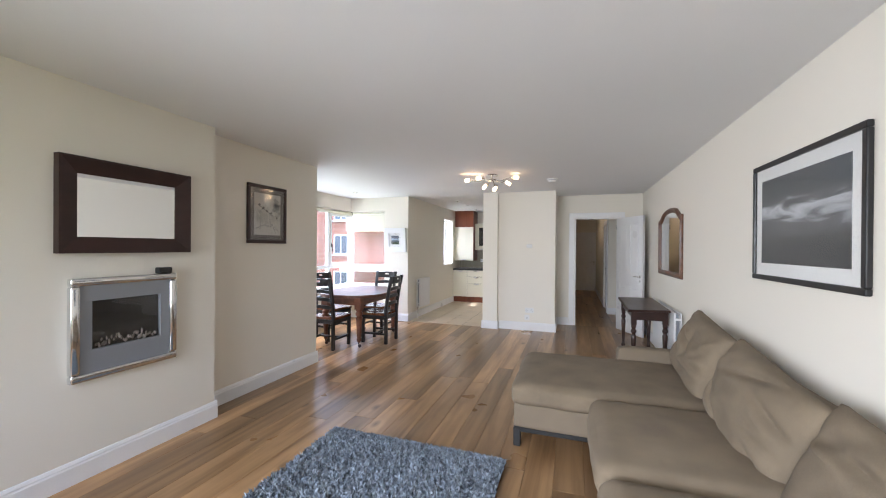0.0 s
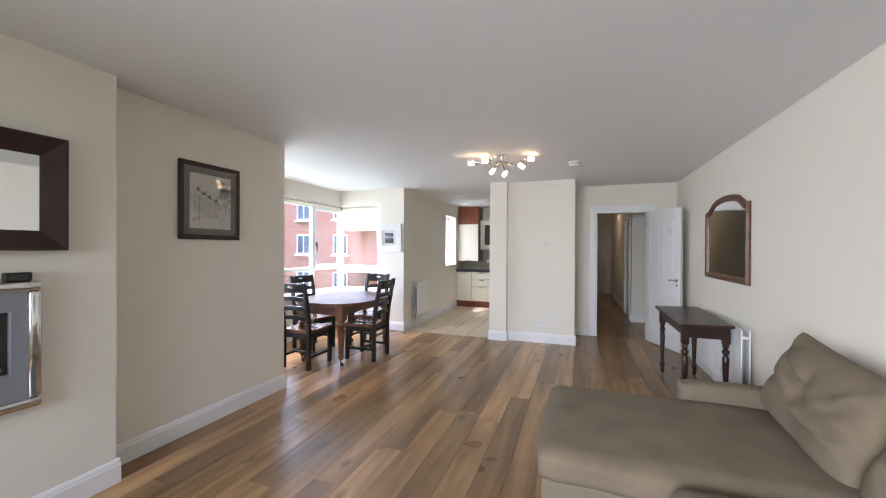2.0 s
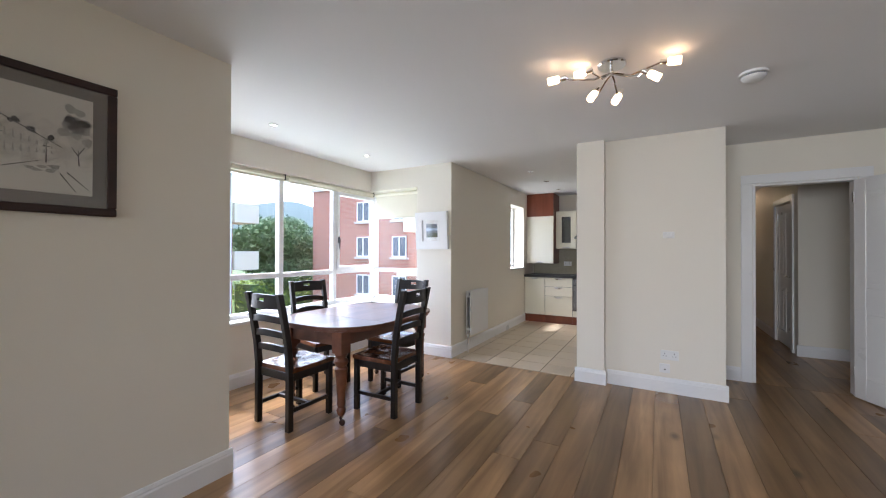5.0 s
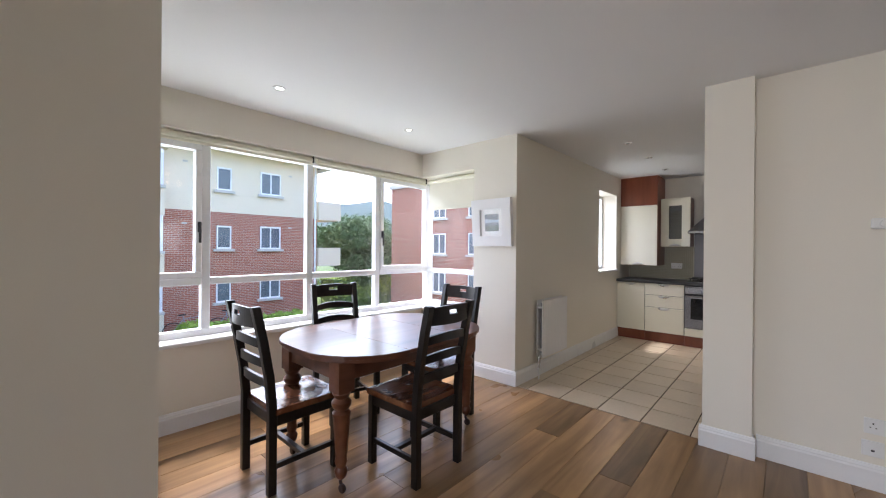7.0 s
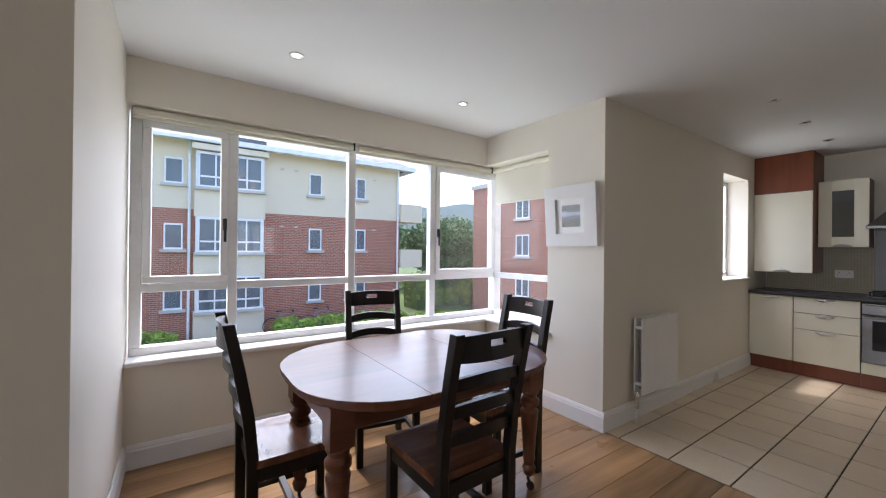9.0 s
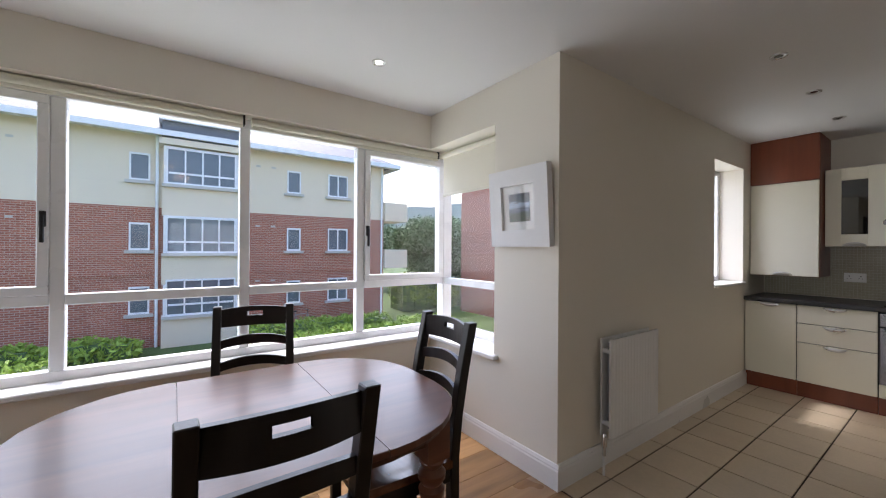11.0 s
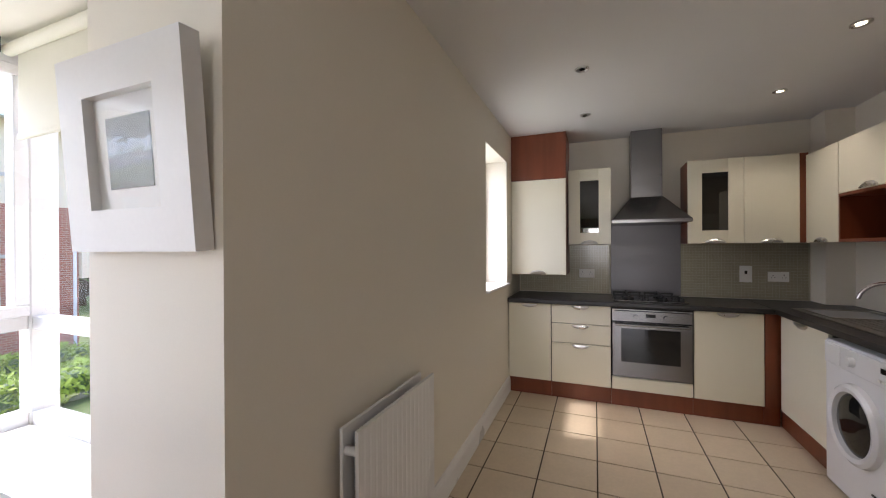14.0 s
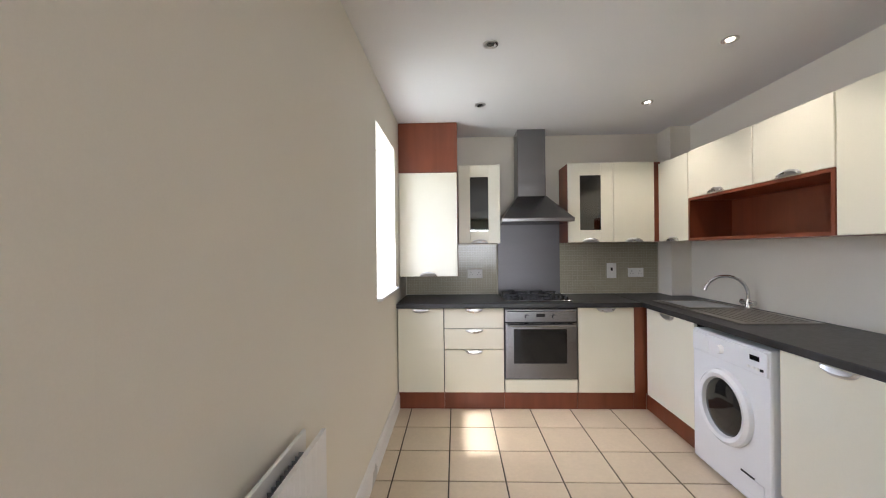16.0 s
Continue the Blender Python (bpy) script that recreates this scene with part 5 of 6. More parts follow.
def wall_unit(axis, a0, a1, z0, z1, label, glass=False, front=None, scoop_at=None):
    front = front if front is not None else (10.42 if axis == "y" else -0.69)
    back = (KY if axis == "y" else KE) - 0.002
    u = thing("wall_unit", ((a0 + a1) / 2, 10.5, z0) if axis == "y" else (-0.5, (a0 + a1) / 2, z0), label, "cabinet", "kitchen wall units")

    def b(p0, p1, d0, d1, q0, q1, bev=0.0):
        return boxes((p0, d0, q0, p1, d1, q1), bevel=bev) if axis == "y" else boxes((d0, p0, q0, d1, p1, q1), bevel=bev)
    t = 0.018
    A0, A1 = a0 + 0.001, a1 - 0.001
    for p in ((A0, A0 + t, z0, z1), (A1 - t, A1, z0, z1)):
        part("side", b(p[0], p[1], front + 0.021, back, p[2], p[3]), CHERRY, u)
    for q in ((z0, z0 + t), (z1 - t, z1)):
        part("shelf", b(A0 + t, A1 - t, front + 0.021, back, q[0], q[1]), CHERRY, u)
    part("back", b(A0 + t, A1 - t, back - 0.008, back - 0.001, z0 + t, z1 - t), CHERRY, u)
    if glass:
        w = 0.105
        for k, q in enumerate(((A0, A0 + w, z0, z1), (A1 - w, A1, z0, z1), (A0 + w, A1 - w, z0, z0 + 0.11), (A0 + w, A1 - w, z1 - 0.11, z1))):
            part("door_rail", b(q[0], q[1], front, front + 0.02, q[2], q[3], 0.002), CREAMDOOR, u)
        part("door_glass", b(A0 + w, A1 - w, front + 0.008, front + 0.012, z0 + 0.11, z1 - 0.11), CABGLASS, u, "smoked glass pane")
        for zz in (z0 + 0.26, z0 + 0.47):
            part("shelf", b(A0 + t, A1 - t, front + 0.04, back - 0.01, zz, zz + 0.015), CHERRY, u)
        h_at = u
    else:
        h_at = part("door", b(A0 + 0.0015, A1 - 0.0015, front, front + 0.02, z0, z1, 0.003), CREAMDOOR, u)
    c = (a0 + a1) / 2 if scoop_at is None else scoop_at
    part("handle", scoop(c, front, z0 + 0.003, "y", -1, True) if axis == "y" else scoop(front, c, z0 + 0.003, "x", -1, True), SATIN, h_at, "satin half-moon pull", True)
    return u


wall_unit("y", -2.468, -2.092, 1.372, 2.082, "cream wall unit with smoked glass door", True)
wall_unit("y", -1.487, -1.089, 1.372, 2.082, "cream wall unit with smoked glass door beside the hood", True)
wall_unit("y", -1.089, -0.726, 1.372, 2.082, "cream wall unit with plain door")
cornerp = thing("corner_post", (-0.7, 10.43, 1.372), "cherry wood corner post between the wall units", "cabinet trim")
part("post", boxes((-0.724, 10.428, 1.372, -0.672, 10.45, 2.082)), CHERRY, cornerp)
wall_unit("x", 10.0, 10.426, 1.372, 2.06, "cream corner wall unit with plain door", scoop_at=10.2)
wall_unit("x", 9.36, 9.998, 1.70, 2.06, "cream wall unit over the open shelf")
wall_unit("x", 8.86, 9.358, 1.70, 2.06, "cream lift-up wall unit over the open shelf")
wall_unit("x", 8.2, 8.858, 1.372, 2.06, "cream wall unit with plain door over the worktop")

osf = thing("open_shelf", (-0.5, 9.37, 1.372), "open cherry wood shelf box under the wall units", "shelf")
for spx in ((-0.69, 8.862, 1.372, KE - 0.002, 9.996, 1.392), (-0.69, 8.862, 1.678, KE - 0.002, 9.996, 1.698), (-0.69, 8.862, 1.392, KE - 0.002, 8.88, 1.678), (-0.69, 9.978, 1.392, KE - 0.002, 9.996, 1.678)):
    part("board", boxes(spx), CHERRY, osf)
part("back_board", boxes((KE - 0.012, 8.88, 1.392, KE - 0.002, 9.978, 1.678)), CHERRY, osf)

bx = thing("boiler_cupboard", (-2.735, 10.5, 1.085), "tall wall cupboard with cream door and cherry top panel", "cabinet")
part("side", boxes((-2.494, 10.282, 1.087, -2.476, KY - 0.002, H - 0.002)), CHERRY, bx)
part("body", boxes((-2.986, 10.282, 1.087, -2.496, KY - 0.002, H - 0.002)), CHERRY, bx)
part("top_panel", boxes((-2.986, 10.262, 1.99, -2.478, 10.28, H - 0.002)), CHERRY, bx)
bd = part("door", boxes((-2.984, 10.258, 1.09, -2.48, 10.28, 1.985), bevel=0.003), CREAMDOOR, bx)
part("handle", scoop(-2.735, 10.258, 1.093, "y", -1, True), SATIN, bd, "satin half-moon pull", True)

# pipe boxing in the corner
wall("wall_pipe_boxing", (-0.54, 10.5, WTZ1 + 0.001, KE - 0.001, KY - 0.001, H - 0.001), label="cream painted pipe boxing in the kitchen corner")


def washing_machine():
    w = thing("washing_machine", (-0.75, 9.14, 0), "white front-loading washing machine under the worktop", "washing machine")
    y0, y1, xf = 8.858, 9.452, -0.998
    part("body", boxes((xf, y0, 0.012, -0.45, y1, 0.818), bevel=0.012, seg=2), APPLIANCE, w)
    part("control_panel", boxes((xf - 0.008, y0 + 0.012, 0.685, xf + 0.004, y1 - 0.012, 0.805), bevel=0.005, seg=2), APPLIANCE, w)
    part("drawer", boxes((xf - 0.011, 9.29, 0.695, xf - 0.006, 9.41, 0.795), bevel=0.002), APPLIANCE, w)
    part("dial", lathe([(0.022, xf - 0.032), (0.026, xf - 0.012), (0.026, xf - 0.006)], (0, 9.185, 0.745), 20, "x"), APPLIANCE, w, smooth=True)
    part("display", boxes((xf - 0.0105, 8.915, 0.752, xf - 0.0075, 8.975, 0.777)), BLACKGLASS, w, "dark display")
    for k in range(4):
        part("button", boxes((xf - 0.0125, 8.89 + 0.028 * k, 0.708, xf - 0.0075, 8.908 + 0.028 * k, 0.72)), PLASTICWHITE if k else BLACKGLASS, w)
    cy, cz = 9.165, 0.43
    bm = bmesh.new()
    n = 40
    prof = [(0.205, 0.0), (0.2, -0.022), (0.182, -0.036), (0.16, -0.03), (0.152, -0.008)]
    rows = [[bm.verts.new((xf + d, cy + r * math.cos(2 * math.pi * k / n), cz + r * math.sin(2 * math.pi * k / n))) for k in range(n)] for r, d in prof]
    for a, b in zip(rows, rows[1:]):
        for k in range(n):
            bm.faces.new((a[k], a[(k + 1) % n], b[(k + 1) % n], b[k]))
    door = part("door_ring", bm, APPLIANCE, w, smooth=True)
    part("door_glass", lathe([(0.153, xf - 0.004), (0.153, xf - 0.01), (0.12, xf - 0.026), (0.05, xf - 0.03)][::-1], (0, cy, cz), 32, "x"), BLACKGLASS, door, "dark round door glass", True)
    part("filter_flap", boxes((xf - 0.004, 8.9, 0.06, xf + 0.002, 9.04, 0.14), bevel=0.002), APPLIANCE, w)
    part("flap_slot", boxes((xf - 0.0055, 8.96, 0.142, xf - 0.0005, 9.05, 0.15)), BLACKMATT, w)


washing_machine()

sk = thing("kitchen_sink", (-0.65, 9.83, WTZ1), "stainless steel sink with drainer and mixer tap", "sink")
SINKSTEEL = mat("worn_steel_sink", (0.42, 0.40, 0.37), 0.32, 1.0, var=0.08, scale=5, fine=120, bump=0.0, stretch=(4, 0.4, 1))
x0, x1, y0, y1 = -0.88, -0.42, 9.2, 10.17
part("rim", boxes((x0, y0, WTZ1 + 0.0005, x1, y1, WTZ1 + 0.006), bevel=0.002), SINKSTEEL, sk)
# The bowl is a flat plate; its inner shade is put into the grey.
part("bowl", boxes((x0 + 0.05, 9.75, WTZ1 + 0.0062, x1 - 0.06, 10.12, WTZ1 + 0.0072)), GREYMETAL, sk, "flat plate with the bowl shade put into its grey")
for sp4 in ((x0 + 0.04, 9.735, WTZ1 + 0.006, x1 - 0.05, 9.75, WTZ1 + 0.012), (x0 + 0.04, 10.12, WTZ1 + 0.006, x1 - 0.05, 10.135, WTZ1 + 0.012), (x0 + 0.035, 9.735, WTZ1 + 0.006, x0 + 0.05, 10.135, WTZ1 + 0.012), (x1 - 0.06, 9.735, WTZ1 + 0.006, x1 - 0.045, 10.135, WTZ1 + 0.012)):
    part("bowl_lip", boxes(sp4, bevel=0.002), SINKSTEEL, sk)
for k in range(9):
    part("drainer_rib", boxes((x0 + 0.06 + 0.042 * k, 9.23, WTZ1 + 0.006, x0 + 0.07 + 0.042 * k, 9.70, WTZ1 + 0.01), bevel=0.0015), SINKSTEEL, sk)
tp = thing("mixer_tap", (-0.43, 9.76, WTZ1), "chrome swan-neck mixer tap behind the sink", "tap")
part("base", lathe([(0.024, WTZ1), (0.022, WTZ1 + 0.03), (0.016, WTZ1 + 0.06), (0.014, WTZ1 + 0.07)], (-0.42, 9.76, 0), 16), CHROME, tp, smooth=True)
part("spout", tube([(-0.42, 9.76, WTZ1 + 0.06)] + [(-0.42 - 0.12 * (1 - math.cos(radians(a))), 9.76 + 0.05 * (1 - math.cos(radians(a))), WTZ1 + 0.1 + 0.13 * math.sin(radians(a))) for a in range(0, 171, 17)], 0.011, 10), CHROME, tp, smooth=True)
for s in (-1, 1):
    b = tube([(-0.42, 9.76, WTZ1 + 0.035), (-0.42, 9.76 + s * 0.045, WTZ1 + 0.04)], 0.009)
    part("tap_handle", lathe([(0.017, 9.76 + s * 0.045 - 0.015), (0.02, 9.76 + s * 0.045 + 0.015)], (-0.42, 0, WTZ1 + 0.045), 12, "y", b), CHROME, tp, smooth=True)

plate("kitchen_socket", "y", KY, -1, -2.31, 1.08, 0.146, 0.086, "white double socket above the worktop", "socket", PINS)
plate("cooker_switch", "y", KY, -1, -0.99, 1.1, 0.09, 0.146, "white cooker switch plate with small dark rocker", "switch", [(0, 0.015, 0.02, 0.03)])
plate("kitchen_socket", "y", KY, -1, -0.76, 1.08, 0.146, 0.086, "white double socket in the kitchen corner", "socket", PINS)

# ---- mosaic tiles behind the hob ----
MOSAIC = mat("olive_glass_mosaic", (0.36, 0.335, 0.25), 0.15, var=0.1, scale=9, fine=60, bump=0.0, spread=0.1)
MOSAICBED = mat("olive_mosaic_grout", (0.45, 0.42, 0.335), 0.7, var=0.05, scale=9, fine=90, bump=0.0)
mo = thing("mosaic_splashback", (-1.7, KY, WTZ1), "olive-cream small mosaic tile splashback", "wall tiles")
spec = []
for i in range(100):
    for j in range(20):
        x, z = -2.98 + 0.0245 * i, WTZ1 + 0.004 + 0.0245 * j
        if x + 0.0245 < -0.545 and not (-2.11 < x < -1.486):
            spec.append((x, KY - 0.0035, z, x + 0.022, KY - 0.0002, z + 0.022))
tagged(part("mosaic_tiles", boxes(*spec), MOSAIC, mo), kind="stuff")
part("grout_bed", boxes((-2.985, KY - 0.0022, WTZ1 + 0.002, -0.545, KY - 0.0004, 1.371)), MOSAICBED, mo)

# ---- outdoors ----
GZ = -2.35
GRASS = mat("lawn_grass", (0.075, 0.12, 0.03), 0.9, var=0.3, scale=0.6, fine=14, bump=0.4)
BRICK = bpy.data.materials.new("red_brick_wall")
BRICK.use_nodes = True
nt = BRICK.node_tree
bt, co, mp = nt.nodes.new("ShaderNodeTexBrick"), nt.nodes.new("ShaderNodeTexCoord"), nt.nodes.new("ShaderNodeMapping")
comb, sep = nt.nodes.new("ShaderNodeCombineXYZ"), nt.nodes.new("ShaderNodeSeparateXYZ")
addn = nt.nodes.new("ShaderNodeMath")
nt.links.new(co.outputs["Object"], sep.inputs[0])
nt.links.new(sep.outputs[0], addn.inputs[0])
nt.links.new(sep.outputs[1], addn.inputs[1])
nt.links.new(addn.outputs[0], comb.inputs[0])
nt.links.new(sep.outputs[2], comb.inputs[1])
nt.links.new(comb.outputs[0], bt.inputs["Vector"])
bt.inputs["Color1"].default_value, bt.inputs["Color2"].default_value, bt.inputs["Mortar"].default_value = (0.42, 0.14, 0.085, 1), (0.30, 0.095, 0.06, 1), (0.47, 0.33, 0.26, 1)
bt.inputs["Scale"].default_value, bt.inputs["Mortar Size"].default_value = 1.0, 0.011
bt.inputs["Brick Width"].default_value, bt.inputs["Row Height"].default_value = 0.225, 0.075
nt.links.new(bt.outputs[0], nt.nodes["Principled BSDF"].inputs["Base Color"])
nt.nodes["Principled BSDF"].inputs["Roughness"].default_value = 0.9
RENDER = mat("cream_render", (0.76, 0.67, 0.52), 0.9, var=0.04, scale=0.8, fine=40, bump=0.05)
SLATE = mat("grey_roof_slate", (0.12, 0.13, 0.15), 0.6, var=0.2, scale=3, fine=30, bump=0.2)
STONE = mat("pale_stone_sill", (0.52, 0.50, 0.46), 0.8, var=0.08, scale=4, fine=50, bump=0.1)
# Far glass: reflected sky is painted in as a lighter blue-grey base.
FARGLASS = mat("sky_toned_window_glass", (0.13, 0.155, 0.18), 0.08, var=0.3, scale=1.2, fine=7, bump=0.0)
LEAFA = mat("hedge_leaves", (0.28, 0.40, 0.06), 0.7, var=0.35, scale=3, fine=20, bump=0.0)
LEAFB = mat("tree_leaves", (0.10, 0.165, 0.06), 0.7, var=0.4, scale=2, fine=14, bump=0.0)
BARK = mat("tree_bark", (0.08, 0.06, 0.045), 0.9, var=0.3, scale=5, fine=40, bump=0.4)
PAVE = mat("grey_paving", (0.26, 0.25, 0.24), 0.85, var=0.12, scale=2, fine=30, bump=0.15)
# Mild distance haze is mixed into the hill's base colour.
HILL = mat("haze_toned_hill_woods", (0.10, 0.14, 0.135), 1.0, var=0.3, scale=0.02, fine=0.2, bump=0.0)

bm = bmesh.new()
bmesh.ops.create_grid(bm, x_segments=1, y_segments=1, size=1500, matrix=Matrix.Translation((0, 0, GZ)))
structure("ground", bm, GRASS, "green lawn between the apartment blocks", "lawn")
structure("pavement", boxes((-12.0, -30, GZ - 0.05, -10.4, 60, GZ + 0.03)), PAVE, "grey paved path across the lawn", "path")
structure("pavement", boxes((-18.9, 15.0, GZ - 0.05, -12.0, 17.0, GZ + 0.03)), PAVE, "grey paved path between the blocks", "path")


wall("wall_storey_below", (-3.1, SOUTH - 0.2, GZ, 1.42, 4.28, -0.201), (-4.5, 4.28, GZ, 1.42, 7.5, -0.201), (-3.32, 7.5, GZ, 1.42, 10.85, -0.201), (-0.36, 10.85, GZ, 1.42, 14.4, -0.201), material=BRICK, label="red brick storey below the flat")


def far_window(house, axis, at, sgn, c, z, w, h, lights=2, low=0.0):
    """A window on a far facade: sill, frame, bars and glass."""
    def b(p0, p1, lo, hi, q0, q1):
        d0, d1 = sorted((at + sgn * lo, at + sgn * hi))
        return (d0, p0, q0, d1, p1, q1) if axis == "x" else (p0, d0, q0, p1, d1, q1)
    g = part("window", boxes(b(c - w / 2, c + w / 2, 0.0, 0.02, z, z + h)), FARGLASS, house)
    f = [b(c - w / 2, c + w / 2, 0.02, 0.06, z, z + 0.07), b(c - w / 2, c + w / 2, 0.02, 0.06, z + h - 0.07, z + h)]
    for k in range(lights + 1):
        p = c - w / 2 + (w - 0.055) * k / lights
        f.append(b(p, p + 0.055, 0.02, 0.06, z + 0.07, z + h - 0.07))
    if low:
        f.append(b(c - w / 2 + 0.07, c + w / 2 - 0.07, 0.02, 0.055, z + low, z + low + 0.07))
    part("frame", boxes(*f), UPVC, g, "white plastic frame")
    part("sill", boxes(b(c - w / 2 - 0.12, c + w / 2 + 0.12, 0.0, 0.14, z - 0.11, z)), STONE, g, "pale stone sill")


def block_one():
    hse = thing("apartment_building", (-24, 0, GZ), "three-storey apartment block, red brick below cream render, slate roof", "building")
    x, y0, y1, zb, ze = -19.2, -30.0, 14.2, 2.8, 5.55
    part("brick_wall", boxes((x - 9, y0, GZ, x, y1, zb)), BRICK, hse, "red brick lower storeys")
    part("render_wall", boxes((x - 9, y0, zb, x + 0.01, y1, ze)), RENDER, hse, "cream rendered top storey")
    part("soldier_course", boxes((x, y0, 0.28, x + 0.02, y1, 0.5)), BRICK, hse)
    bm = bmesh.new()
    a = [bm.verts.new(c) for c in ((x + 0.6, y0, ze), (x + 0.6, y1 + 0.6, ze), (x - 9.6, y1 + 0.6, ze), (x - 9.6, y0, ze))]
    r = [bm.verts.new(c) for c in ((x - 4.5, y0, ze + 2.6), (x - 4.5, y1 - 4.0, ze + 2.6))]
    bm.faces.new((a[0], a[1], r[1], r[0]))
    bm.faces.new((a[1], a[2], r[1]))
    bm.faces.new((a[2], a[3], r[0], r[1]))
    bm.faces.new((a[3], a[0], r[0]))
    bm.faces.new(a[::-1])
    part("roof", bm, SLATE, hse, "grey slate hipped roof")
    part("fascia", boxes((x + 0.55, y0, ze - 0.18, x + 0.68, y1 + 0.62, ze + 0.02), (x - 9, y1 + 0.56, ze - 0.18, x + 0.55, y1 + 0.66, ze + 0.02)), UPVC, hse, "white gutter and fascia")
    part("soffit", boxes((x + 0.01, y0, ze - 0.1, x + 0.55, y1 + 0.56, ze - 0.04)), UPVC, hse)
    for off in (0.0, -11.5, -23.0):
        for zc in (-1.1, 1.22, 3.75):
            far_window(hse, "x", x, 1, 4.45 + off, zc, 0.6, 1.0, 1)
            far_window(hse, "x", x, 1, 9.8 + off, zc, 0.58, 1.0, 1)
            for vy in (8.35, 8.95, 12.75):
                part("wall_vent", boxes((x, vy - 0.085 + off, zc + 1.0, x + 0.025, vy + 0.085 + off, zc + 1.08)), STONE, hse)
            far_window(hse, "x", x, 1, 11.8 + off, zc, 0.95, 1.05, 2)
            far_window(hse, "x", x + 0.45, 1, 6.35 + off, zc - 0.1, 2.25, 1.35, 4, 0.38)
            part("bay_panel", boxes((x, 5.1 + off, zc - 1.25, x + 0.45, 7.6 + off, zc - 0.1)), RENDER, hse, "cream rendered bay panel")
            part("bay_cheek", boxes((x, 5.15 + off, zc - 0.1, x + 0.445, 7.55 + off, zc + 1.3)), UPVC, hse)
        part("bay_roof", boxes((x, 5.0 + off, 5.08, x + 0.62, 7.7 + off, 5.3)), RENDER, hse)
        part("bay_dormer", boxes((x - 1.5, 5.1 + off, 5.3, x + 0.5, 7.6 + off, 5.95)), SLATE, hse, "slate-hung box over the bay")
        part("bay_coping", boxes((x - 1.5, 5.0 + off, 5.95, x + 0.62, 7.7 + off, 6.03)), UPVC, hse)
        part("downpipe", tube([(x + 0.1, 4.95 + off, GZ), (x + 0.1, 4.95 + off, ze)], 0.05), UPVC, hse, "white downpipe")
    for z in (0.35, 2.75):
        part("balcony", boxes((x - 1.5, y1, z, x + 0.2, y1 + 1.3, z + 0.95)), RENDER, hse, "cream rendered balcony")
    part("downpipe", tube([(x + 0.1, y1 - 0.15, GZ), (x + 0.1, y1 - 0.15, ze)], 0.05), UPVC, hse, "white downpipe")
    return hse


block_one()


def block_two():
    hse = thing("apartment_building", (-12, 24, GZ), "red brick apartment block with white windows", "building")
    x0, x1, y, ze = -19.6, 6.0, 19.6, 5.0
    part("brick_wall", boxes((x0, y, GZ, x1, y + 9, ze)), BRICK, hse)
    part("parapet", boxes((x0 - 0.1, y - 0.1, ze, x1, y + 9, ze + 0.25)), STONE, hse)
    for c in (-15.45, -12.9, -8.5, -5.5):
        for z in (-1.15, 1.0, 3.0):
            far_window(hse, "y", y, -1, c, z, 0.95, 1.15, 2)
    part("balcony_slab", boxes((-12.2, y - 1.2, 0.1, -9.2, y, 0.45)), RENDER, hse)
    part("balcony_roof", boxes((-11.8, y - 1.2, 2.3, -9.2, y, 3.6)), RENDER, hse)


block_two()


def leaves(name, parent, pts, size, material, seed):
    """A crown or hedge of many small leaf cards, spread over the given blobs (x, y, z, rx, ry, rz, count)."""
    rng = np.random.default_rng(seed)
    vs = []
    for x, y, z, rx, ry, rz, n in pts:
        d = rng.normal(size=(n, 3))
        d /= np.linalg.norm(d, axis=1)[:, None]
        p = d * rng.uniform(0.55, 1.08, n)[:, None] * np.array([rx, ry, rz]) + np.array([x, y, z])
        a, b = rng.normal(size=(n, 3)), rng.normal(size=(n, 3))
        a /= np.linalg.norm(a, axis=1)[:, None]
        b /= np.linalg.norm(b, axis=1)[:, None]
        s = rng.uniform(0.5, 1.2, n)[:, None] * size
        vs.append(np.stack([p - a * s, p + b * s * 0.5, p + a * s, p - b * s * 0.5], 1).reshape(-1, 3))
    v = np.concatenate(vs)
    v[:, 2] = np.maximum(v[:, 2], GZ + 0.01)
    v -= np.array(ORIGIN[parent])
    me = bpy.data.meshes.new(name)
    me.from_pydata(v.tolist(), [], [(k, k + 1, k + 2, k + 3) for k in range(0, len(v), 4)])
    me.materials.append(material)
    ob = new(name, me)
    ob.parent = parent
    return tagged(ob, kind="stuff")


def hedge(y0, y1, x, h, seed, w=0.7):
    g = thing("hedge", (x, (y0 + y1) / 2, GZ), "bright green clipped hedge on the lawn", "hedge", "hedges")
    rng = random.Random(seed)
    n = max(2, int((y1 - y0) / 0.8))
    core = []
    pts = []
    for k in range(n):
        y = y0 + (y1 - y0) * (k + 0.5) / n
        hh = h * rng.uniform(0.85, 1.1)
        pts.append((x + rng.uniform(-0.1, 0.1), y, GZ + hh * 0.5, w, 0.65, hh * 0.55, 800))
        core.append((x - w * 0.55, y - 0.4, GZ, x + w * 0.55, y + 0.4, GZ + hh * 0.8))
    # Solid boxes in the darker leaf green fill the hedge from inside.
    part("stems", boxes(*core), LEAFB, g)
    leaves("leaves", g, pts, 0.11, LEAFA, seed)


hedge(-6.0, 4.4, -17.9, 0.7, 1)
hedge(7.9, 13.6, -17.6, 0.75, 2)
hedge(8.5, 15.0, -14.6, 0.9, 3, 0.9)
hedge(0.0, 3.2, -13.5, 1.1, 4, 0.9)
hedge(-9, -2.0, -14.0, 1.0, 6, 0.9)


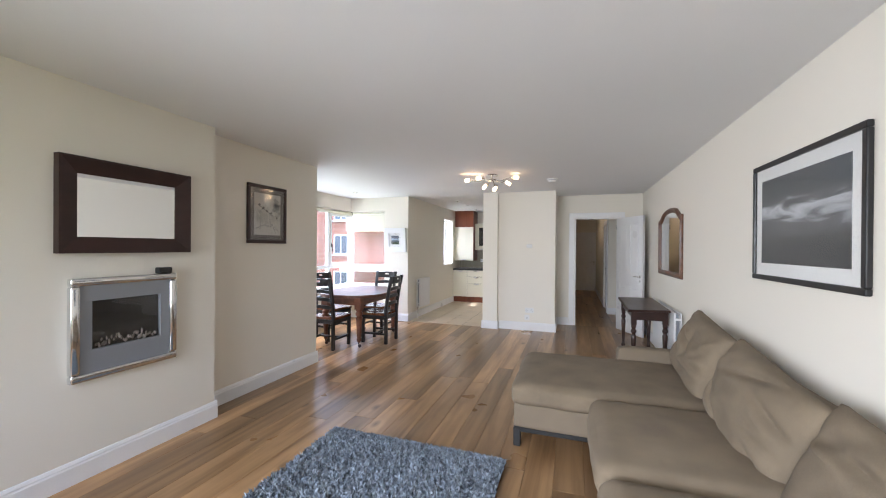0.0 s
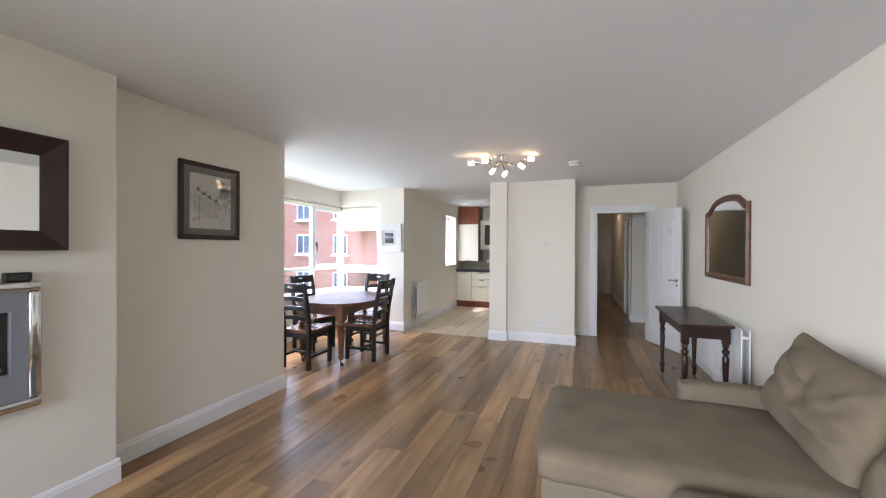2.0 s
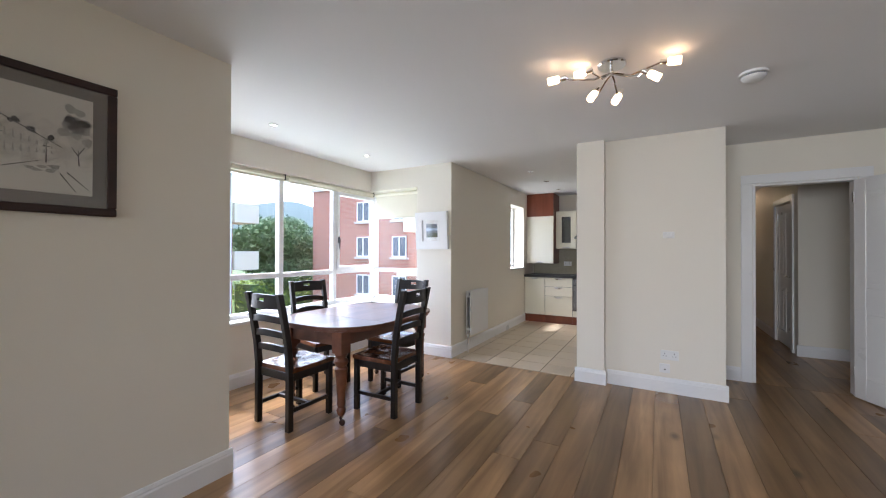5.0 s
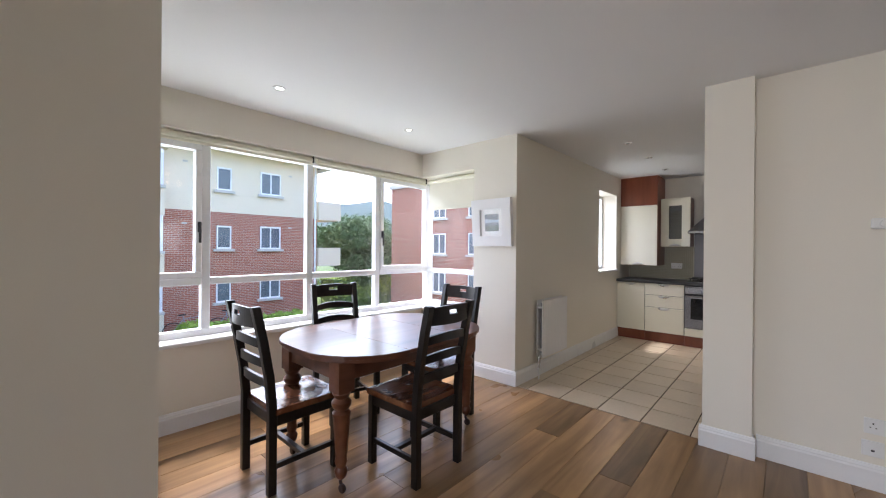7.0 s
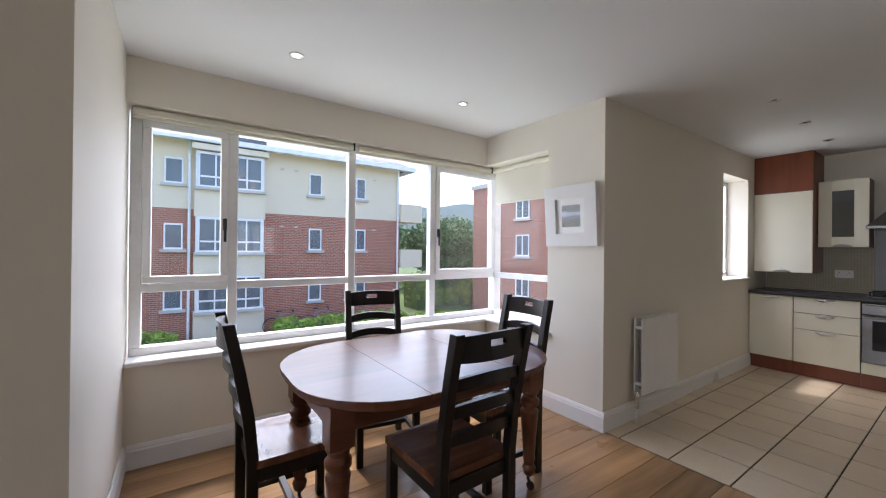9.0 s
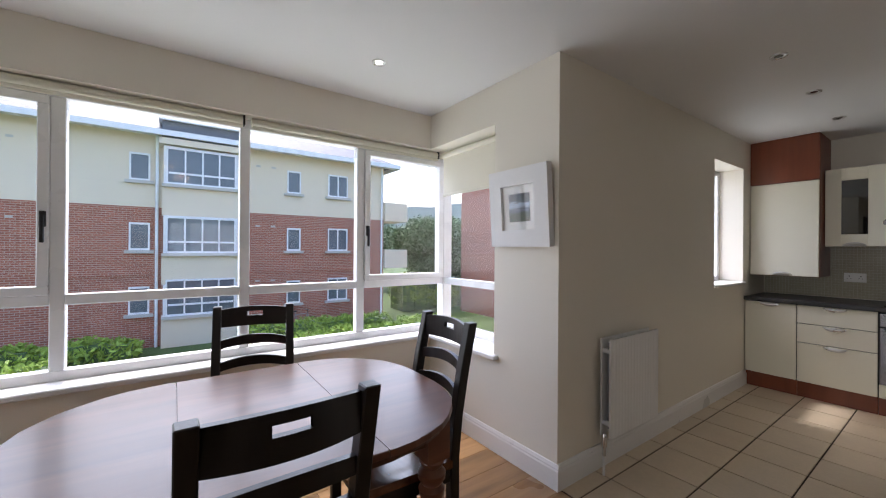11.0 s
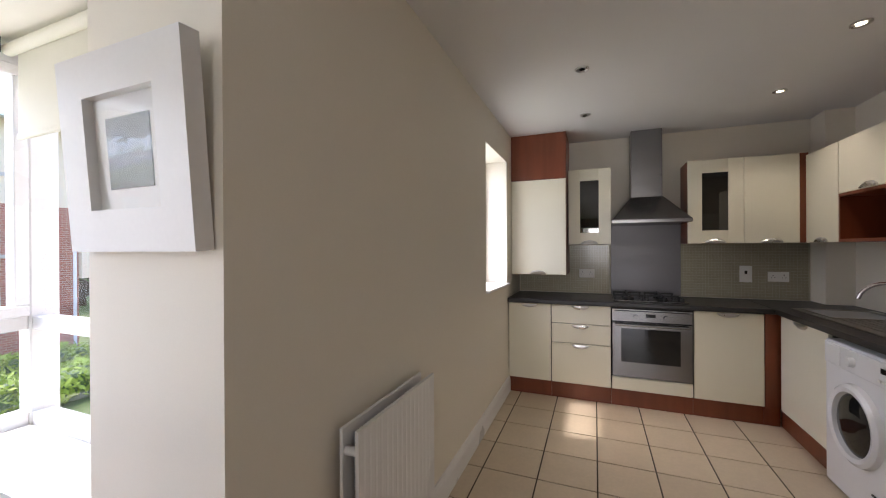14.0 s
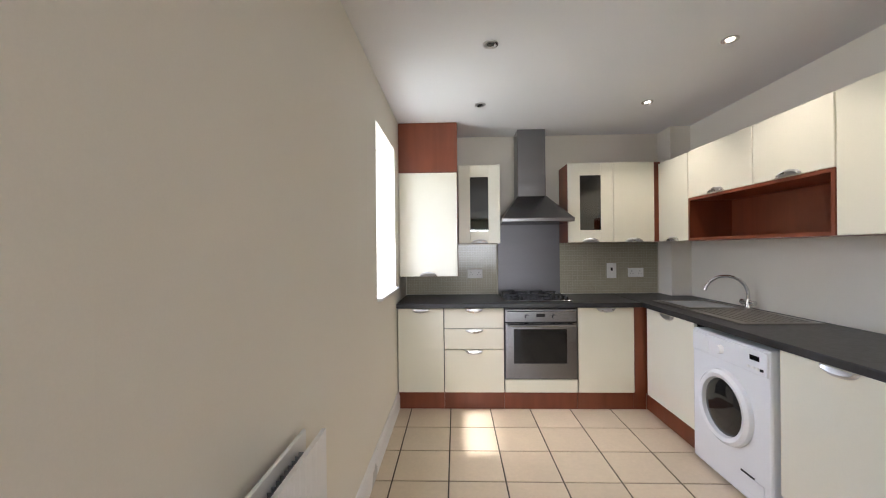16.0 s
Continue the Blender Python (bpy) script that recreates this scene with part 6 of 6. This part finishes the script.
def tree(x, y, h, r, seed):
    t = thing("tree", (x, y, GZ), "leafy green garden tree beyond the lawn", "tree", "garden trees")
    rng = random.Random(seed)
    prof = [(0.22, 0), (0.16, h * 0.25), (0.12, h * 0.5), (0.05, h * 0.8)]
    b = lathe([(a, GZ + q) for a, q in prof], (x, y, 0), 10)
    part("trunk", b, BARK, t, smooth=True)
    pts = []
    for k in range(9):
        a = rng.uniform(0, 6.28)
        d, z = rng.uniform(0.2, 0.75) * r, GZ + h * rng.uniform(0.42, 0.88)
        e = (x + d * math.cos(a), y + d * math.sin(a), z)
        part("limb", tube([(x, y, GZ + h * 0.35), ((x + e[0]) / 2, (y + e[1]) / 2, (GZ + h * 0.4 + z) / 2), e], 0.05, 6), BARK, t)
        s = rng.uniform(0.35, 0.6) * r
        pts.append((*e, s, s, s * 0.8, 1500))
    leaves("crown", t, pts, 0.16, LEAFB, seed)


for x, y, h, r in ((-23, 19, 6.0, 2.6), (-27, 22, 7.0, 3.2), (-31, 25, 7.5, 3.5), (-24.5, 23.5, 6.0, 2.4), (-36, 28, 8.0, 3.6), (-29, 31, 7.0, 3.0), (-34, 21, 7.5, 3.4), (-40, 24, 8.5, 3.8), (-44, 33, 8.5, 4.0)):
    tree(x, y, h * 0.86, r, int(-x * 3 + y))
hedge(16.5, 24.0, -22.0, 2.2, 9, 1.4)

def bicycle(y, lean):
    b = thing("bicycle", (0, 0, 0), "dark parked bicycle leaning by the brick wall", "bicycle", "parked bicycles")
    for c in (-0.52, 0.52):
        ring = [(0, c + 0.33 * math.cos(a * 0.3142), 0.34 + 0.33 * math.sin(a * 0.3142)) for a in range(21)]
        w = part("wheel", tube(ring, 0.018, 6), BLACKMATT, b)
        part("hub", lathe([(0.03, -0.05), (0.03, 0.05)], (0, c, 0.34), 10, "x"), STEEL, w)
    for p in (((0, -0.52, 0.34), (0, -0.15, 0.78), (0, 0.36, 0.82), (0, 0.52, 0.34)), ((0, -0.52, 0.34), (0, -0.05, 0.32), (0, 0.38, 0.76)), ((0, -0.05, 0.32), (0, -0.18, 0.92))):
        part("tube", tube(p, 0.018, 6), GREYMETAL, b)
    part("saddle", boxes((-0.06, -0.32, 0.92, 0.06, -0.08, 0.97), bevel=0.02, seg=2), BLACKMATT, b)
    part("handlebar", tube([(-0.26, 0.28, 1.0), (-0.1, 0.38, 0.98), (0, 0.36, 0.82), (0.1, 0.38, 0.98), (0.26, 0.28, 1.0)], 0.014, 6), BLACKMATT, b)
    b.matrix_basis = pose(-18.7, y, GZ, 0, lean, 0)


bicycle(8.4, -6)
bicycle(9.95, -5)

# far hill
hill = thing("backdrop_hill", (-500, 420, GZ), "wooded hill on the horizon, haze mixed into its colour", "hill", kind="structure")
bm = bmesh.new()
n = 60
lo, hi = [], []
for k in range(n + 1):
    a = radians(20 + 80 * k / n)
    d = 620
    x, y = -d * math.sin(a), d * math.cos(a)
    z = 92 + 34 * noise.noise(Vector((k * 0.09, 3.1, 0))) + 5 * noise.noise(Vector((k * 0.5, 7.7, 0)))
    lo.append(bm.verts.new((x, y, GZ - 1)))
    hi.append(bm.verts.new((x * 1.25, y * 1.25, z)))
for k in range(n):
    bm.faces.new((lo[k], lo[k + 1], hi[k + 1], hi[k]))
part("slope", bm, HILL, hill)

# ---- floor pieces ----
rng = random.Random(11)


def plank(x0, x1, y0, y1):
    g = 0.0008
    bm = bmesh.new()
    c = 0.0012
    lo = [bm.verts.new(p) for p in ((x0 + g, y0 + g, -0.004), (x1 - g, y0 + g, -0.004), (x1 - g, y1 - g, -0.004), (x0 + g, y1 - g, -0.004))]
    mid = [bm.verts.new((v.co.x, v.co.y, -0.0016)) for v in lo]
    hi = [bm.verts.new((v.co.x + (c if v.co.x < (x0 + x1) / 2 else -c), v.co.y + (c if v.co.y < (y0 + y1) / 2 else -c), 0.0)) for v in lo]
    for a, b in ((lo, mid), (mid, hi)):
        for k in range(4):
            bm.faces.new((a[k], a[(k + 1) % 4], b[(k + 1) % 4], b[k]))
    bm.faces.new(hi)
    bm.faces.new(lo[::-1])
    part("plank", bm, OAK, subfloor)


def plank_rows(x0, x1, y0, y1, w=0.187):
    n = max(1, round((x1 - x0) / w))
    for k in range(n):
        a, b = x0 + (x1 - x0) * k / n, x0 + (x1 - x0) * (k + 1) / n
        y = y0
        step = rng.uniform(0.5, 2.0)
        while y < y1 - 1e-3:
            e = min(y1, y + step)
            if y1 - e < 0.35:
                e = y1
            plank(a, b, y, e)
            y, step = e, rng.uniform(1.8, 3.0)


plank_rows(-4.27, REC_W, 4.41, 7.2)
plank_rows(REC_W, -0.25, SOUTH, 7.2)
plank_rows(-0.25, EAST, SOUTH, 7.95)
plank_rows(-0.25, 0.77, 7.95, 14.3)
plank_rows(0.77, 1.32, 7.95, 9.48)

tile_mesh = None
P = 0.326
for i in range(9):
    for j in range(11):
        x0, y0 = -2.55 + P * (i - 2), 9.81 - P * (8 - j)
        a0, a1 = max(x0, KX + 0.001), min(x0 + P, KE)
        b0, b1 = max(y0, 7.207), min(y0 + P, KY)
        if a1 - a0 < 0.02 or b1 - b0 < 0.02:
            continue
        g = 0.0042
        full = a1 - a0 > P - 1e-4 and b1 - b0 > P - 1e-4
        if full and tile_mesh:
            ob = new("tile", tile_mesh)
            ob.location = (x0, y0, 0)
            ob.parent = tilebed
        else:
            ob = part("tile", boxes((g, g, -0.005, a1 - a0 - g, b1 - b0 - g, 0.001), bevel=0.0018), TILE, tilebed)
            ob.location = (a0, b0, 0)
            if full:
                tile_mesh = ob.data
